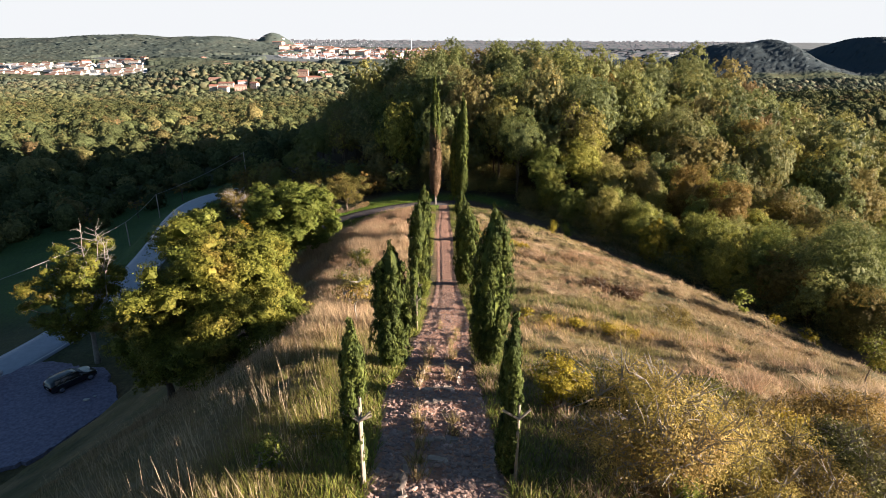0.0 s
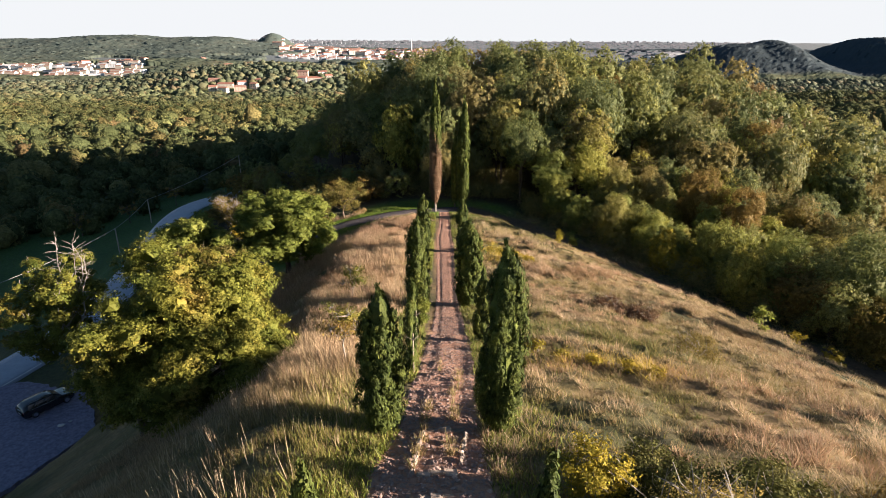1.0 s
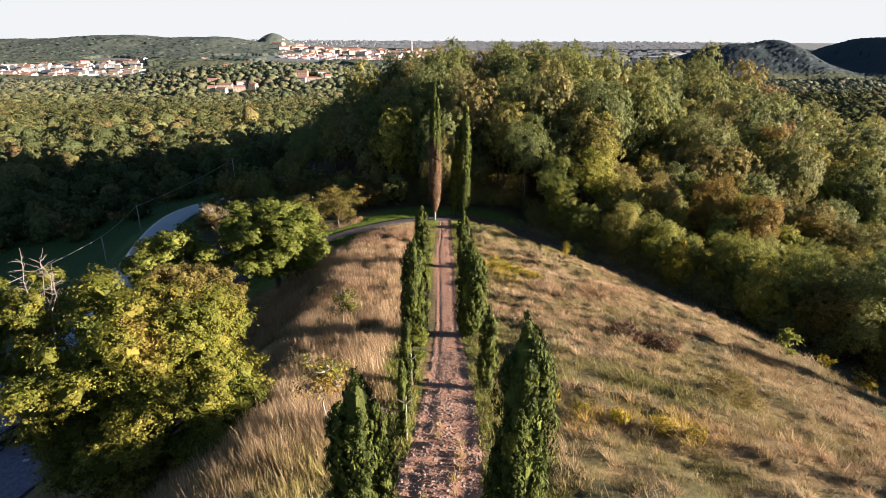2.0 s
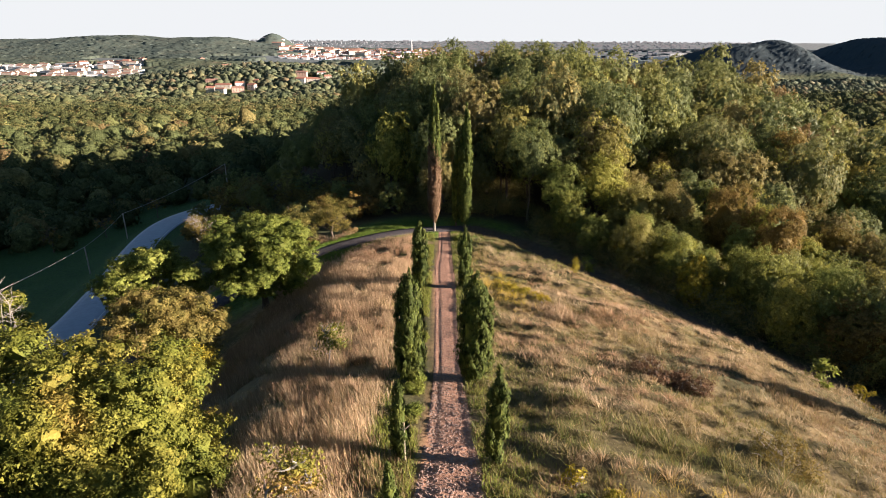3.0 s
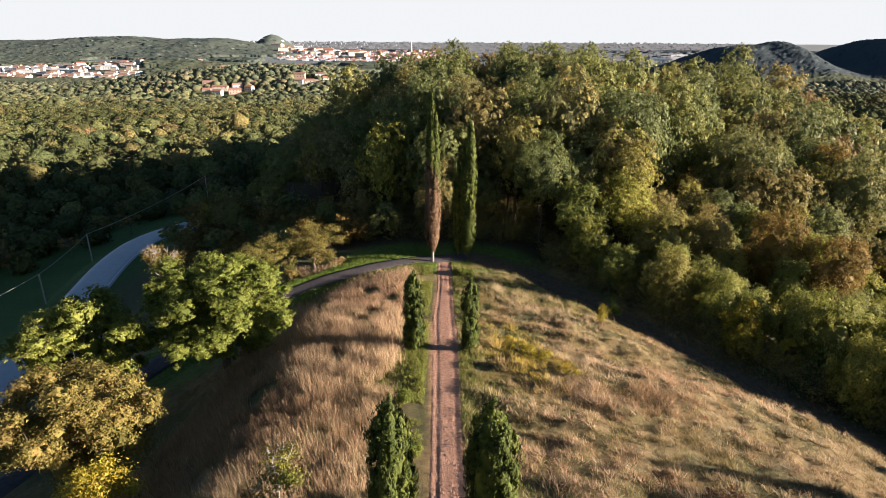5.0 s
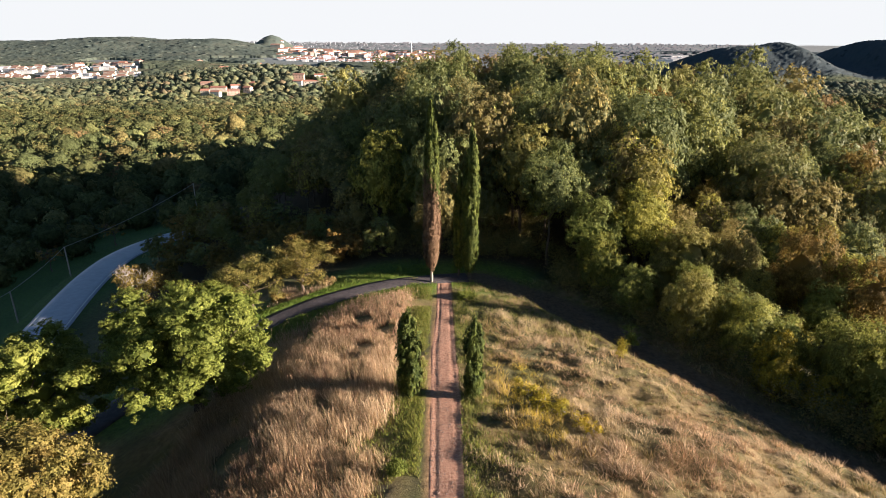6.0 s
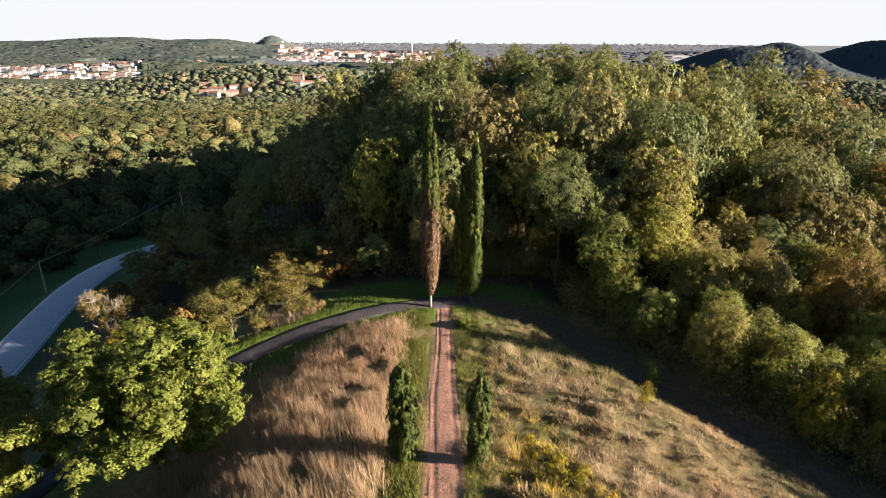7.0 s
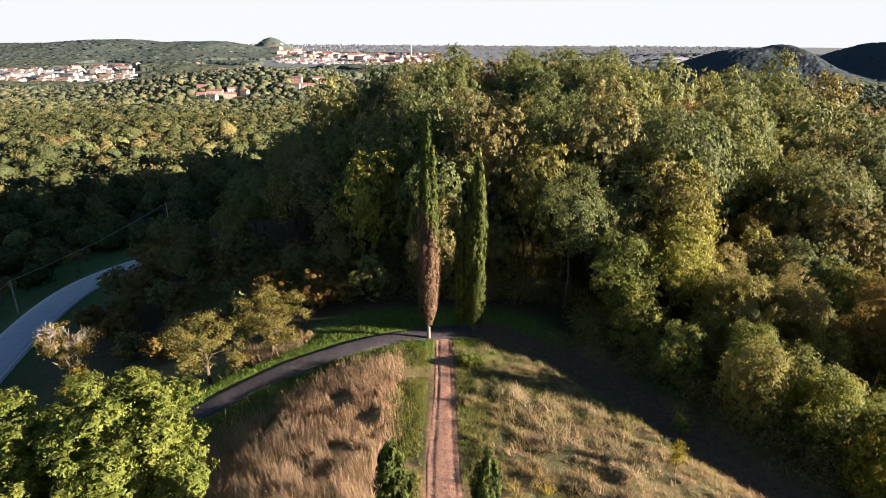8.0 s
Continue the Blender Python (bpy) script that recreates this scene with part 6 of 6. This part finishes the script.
def estate_car(x, y, z, rz, paint, label):
    """A five-door estate: lofted body, glass, wheels, rails, lamps. Its nose points along +x."""
    ob = thing("car", x, y, z, label, "car", rz=rz)
    #      along, sill, belt, roof, half width, half roof
    sec = [(-2.28, 0.42, 0.80, 0.86, 0.74, 0.62), (-2.24, 0.30, 0.98, 1.06, 0.86, 0.66), (-2.02, 0.26, 1.00, 1.30, 0.90, 0.64), (-1.70, 0.24, 0.99, 1.43, 0.91, 0.64),
           (-0.9, 0.22, 0.97, 1.48, 0.92, 0.66), (0.0, 0.22, 0.95, 1.47, 0.92, 0.66), (0.45, 0.22, 0.94, 1.38, 0.92, 0.64), (0.95, 0.22, 0.93, 1.08, 0.91, 0.68),
           (1.25, 0.22, 0.90, 0.97, 0.91, 0.72), (1.9, 0.24, 0.82, 0.88, 0.88, 0.70), (2.2, 0.30, 0.68, 0.74, 0.78, 0.62), (2.28, 0.42, 0.60, 0.64, 0.68, 0.54)]
    rows = []
    for a, sill, belt, roof, hw, hr in sec:
        mid = sill + 0.55 * (belt - sill)
        half = [(hw * 0.93, sill), (hw, mid), (hw * 0.985, belt), ((hw + hr) / 2 + 0.02, (belt + roof) / 2 + 0.02), (hr, roof - 0.03), (hr * 0.5, roof)]
        rows.append([(a, p, q) for p, q in half] + [(a, -p, q) for p, q in half[::-1]])
    v = np.array(rows).reshape(-1, 3)
    k = np.arange(len(v)).reshape(len(sec), 12)
    f = []
    for i in range(len(sec) - 1):
        for j in range(12):
            f.append((k[i, j], k[i, (j + 1) % 12], k[i + 1, (j + 1) % 12], k[i + 1, j]))
    for e in (0, -1):
        f += [(k[e, j], k[e, j + 1], k[e, 10 - j], k[e, 11 - j]) for j in range(5)]
    body = part("body", mesh_np("body", v, np.array(f), [paint], smooth=True), None, ob)

    def pane(name, pts, mat, lift=0.012, parent=body, lab=""):
        p = np.array(pts, float)
        nrm = np.cross(p[1] - p[0], p[2] - p[0])
        nrm = nrm / np.linalg.norm(nrm) * lift
        q = np.vstack([p + nrm, p - nrm])
        m = len(p)
        bm = bmesh.new()
        vs = [bm.verts.new(c) for c in q]
        bm.faces.new(vs[:m])
        bm.faces.new(vs[m:][::-1])
        for i in range(m):
            bm.faces.new((vs[i], vs[m + i], vs[m + (i + 1) % m], vs[(i + 1) % m]))
        return part(name, bm, mat, parent, lab)
    for s in (-1, 1):
        for a0, a1 in ((-1.85, -1.2), (-1.15, -0.35), (-0.28, 0.55)):
            t1 = a1 + (0.0 if a1 < 0.5 else -0.12)
            pane("side_window", [(a0, s * 0.905, 1.01), (a1, s * 0.905, 1.0), (t1, s * 0.715, 1.38), (a0 + 0.08, s * 0.70, 1.40)], glass_dark)
        rail = tube([(-1.7, s * 0.60, 1.45), (-1.5, s * 0.62, 1.52), (-0.2, s * 0.62, 1.53), (0.1, s * 0.60, 1.46)], [0.02] * 4, 6)
        part("roof_rail", mesh_np("roof_rail", *rail, [chrome], smooth=True), None, ob, "bright roof rail")
        trim = tube([(-1.8, s * 0.925, 0.995), (-0.5, s * 0.93, 0.97), (0.7, s * 0.925, 0.95)], [0.018] * 3, 5)
        part("window_trim", mesh_np("window_trim", *trim, [chrome], smooth=True), None, ob, "bright trim below the windows")
        bm = bmesh.new()
        box(bm, -2.2, s * 0.68, 0.86, 0.14, 0.30, 0.18, 0.03)
        part("tail_lamp", bm, lamp_red, ob)
        bm = bmesh.new()
        box(bm, 2.13, s * 0.62, 0.66, 0.16, 0.34, 0.13, 0.03)
        part("headlamp", bm, lamp_clear, ob)
        bm = bmesh.new()
        box(bm, 0.62, s * 1.0, 1.0, 0.18, 0.2, 0.14, 0.04)
        part("wing_mirror", bm, paint, ob)
        for a in (-1.38, 1.42):
            bm = bmesh.new()
            bmesh.ops.create_cone(bm, segments=20, cap_ends=True, radius1=0.33, radius2=0.33, depth=0.22, matrix=pose(a, s * 0.83, 0.33, 90))
            bmesh.ops.bevel(bm, geom=[e for e in bm.edges if e.is_boundary or len(e.link_faces) == 2 and e.calc_face_angle(0) > 1], offset=0.03, segments=1, affect="EDGES")
            wheel = part("wheel", bm, rubber, ob)
            bm = bmesh.new()
            bmesh.ops.create_cone(bm, segments=14, cap_ends=True, radius1=0.22, radius2=0.2, depth=0.03, matrix=pose(a, s * 0.945, 0.33, -90 * s))
            part("rim", bm, chrome, wheel, "alloy rim")
    pane("rear_window", [(-2.19, -0.60, 1.06), (-2.19, 0.60, 1.06), (-1.82, 0.55, 1.40), (-1.82, -0.55, 1.40)], glass_dark)
    pane("windscreen", [(1.10, -0.66, 1.02), (1.10, 0.66, 1.02), (0.50, 0.58, 1.39), (0.50, -0.58, 1.39)], glass_dark)
    bm = bmesh.new()
    box(bm, -2.285, 0, 0.62, 0.02, 0.5, 0.11)
    part("number_plate", bm, lamp_clear, ob, "plain white plate")
    return ob


estate_car(-38.2, 51.2, -14.89, 58, car_paint("black_paint", (0.012, 0.013, 0.016)), "black estate car parked on gravel")
estate_car(-47.6, 50.6, -14.86, 72, car_paint("white_paint", (0.75, 0.76, 0.78)), "white car standing at the lane's edge")
lot_r = 9.0
bm = bmesh.new()
ring = []
lot_n = np.random.default_rng(12)
for k in range(110):
    a = 2 * math.pi * k / 110
    rr = lot_r * (1 + 0.09 * math.sin(3 * a + 1) + 0.05 * math.sin(7 * a) + lot_n.normal(scale=0.018))
    x, y = -39.4 + rr * (0.72 if math.cos(a) > 0 else 1.0) * math.cos(a), 46.0 + rr * 1.05 * math.sin(a)
    ring.append(bm.verts.new((x, y, -14.9)))
top = bm.faces.new(ring)
bmesh.ops.extrude_face_region(bm, geom=[top])
for v in ring:
    v.co.z -= 0.5
me = bpy.data.meshes.new("parking_place")
bm.to_mesh(me)
bm.free()
me.materials.append(gravel_mat)
tagged(new("parking_place", me), "grey gravel parking place below the slope", "parking place", kind="structure")

for x, y, s in ((-35.1, 48.3, 0.30), (-34.6, 48.9, 0.16)):
    ob = new("boulder", mesh_np("boulder", STONES[3][0] * s * np.array([1.2, 0.9, 1.3]), ICO1_F, [white_stone]))
    ob.matrix_world = pose(x, y, -14.82, 0, 0, 40 * s)
    tagged(ob, "pale rounded boulder at the edge of the gravel", "boulder", "boulders at the parking place")

# ---- poles and wires ----
POLES = [(-62.5, 108.6, -15.6), (-62.2, 121.6, -13.4), (-52.0, 150.0, -9.5), (-66.0, 70.0, -14.0)]


def pole(x, y, top):
    z = float(height(x, y))
    ob = thing("utility_pole", x, y, z, "weathered wooden pole carrying a wire", "pole", "poles along the lane")
    part("post", mesh_np("post", *tube([(0, 0, -0.5), (0.02, 0, (top - z) * 0.5), (0, 0, top - z)], [0.13, 0.115, 0.10], 8), [pole_mat], smooth=True), None, ob)
    for s in (-1, 1):
        part("insulator", mesh_np("insulator", *tube([(s * 0.16, 0, top - z - 0.25), (s * 0.16, 0, top - z - 0.02)], [0.05, 0.035], 7), [chrome], smooth=True), None, ob)
    return ob


for p in POLES:
    pole(*p)
for a, b in ((3, 0), (0, 1), (1, 2)):
    p, q = np.array(POLES[a]), np.array(POLES[b])
    t = np.linspace(0, 1, 14)[:, None]
    pts = p + (q - p) * t
    pts[:, 2] -= 4 * 0.022 * np.linalg.norm(q - p) * (t * (1 - t))[:, 0] + 0.05
    ob = new("overhead_wire", mesh_np("overhead_wire", *tube(pts, [0.035] * 14, 4), [wire_mat], smooth=True))
    tagged(ob, "thin pale wire sagging between two poles", "wire", "wires along the lane")

# bare trees on the lower meadow
for k, (x, y) in enumerate(((-72.0, 131.0), (-79.0, 124.0), (-66.5, 143.0))):
    tree("fruit_tree", x, y, "small half-bare fruit tree on the lower meadow", leaf_brown, 2.2, 3.0, 2.0, 700 + k, 350, 0.25, 12, 0.35, 0.13, group="fruit trees on the meadow", bare=60)
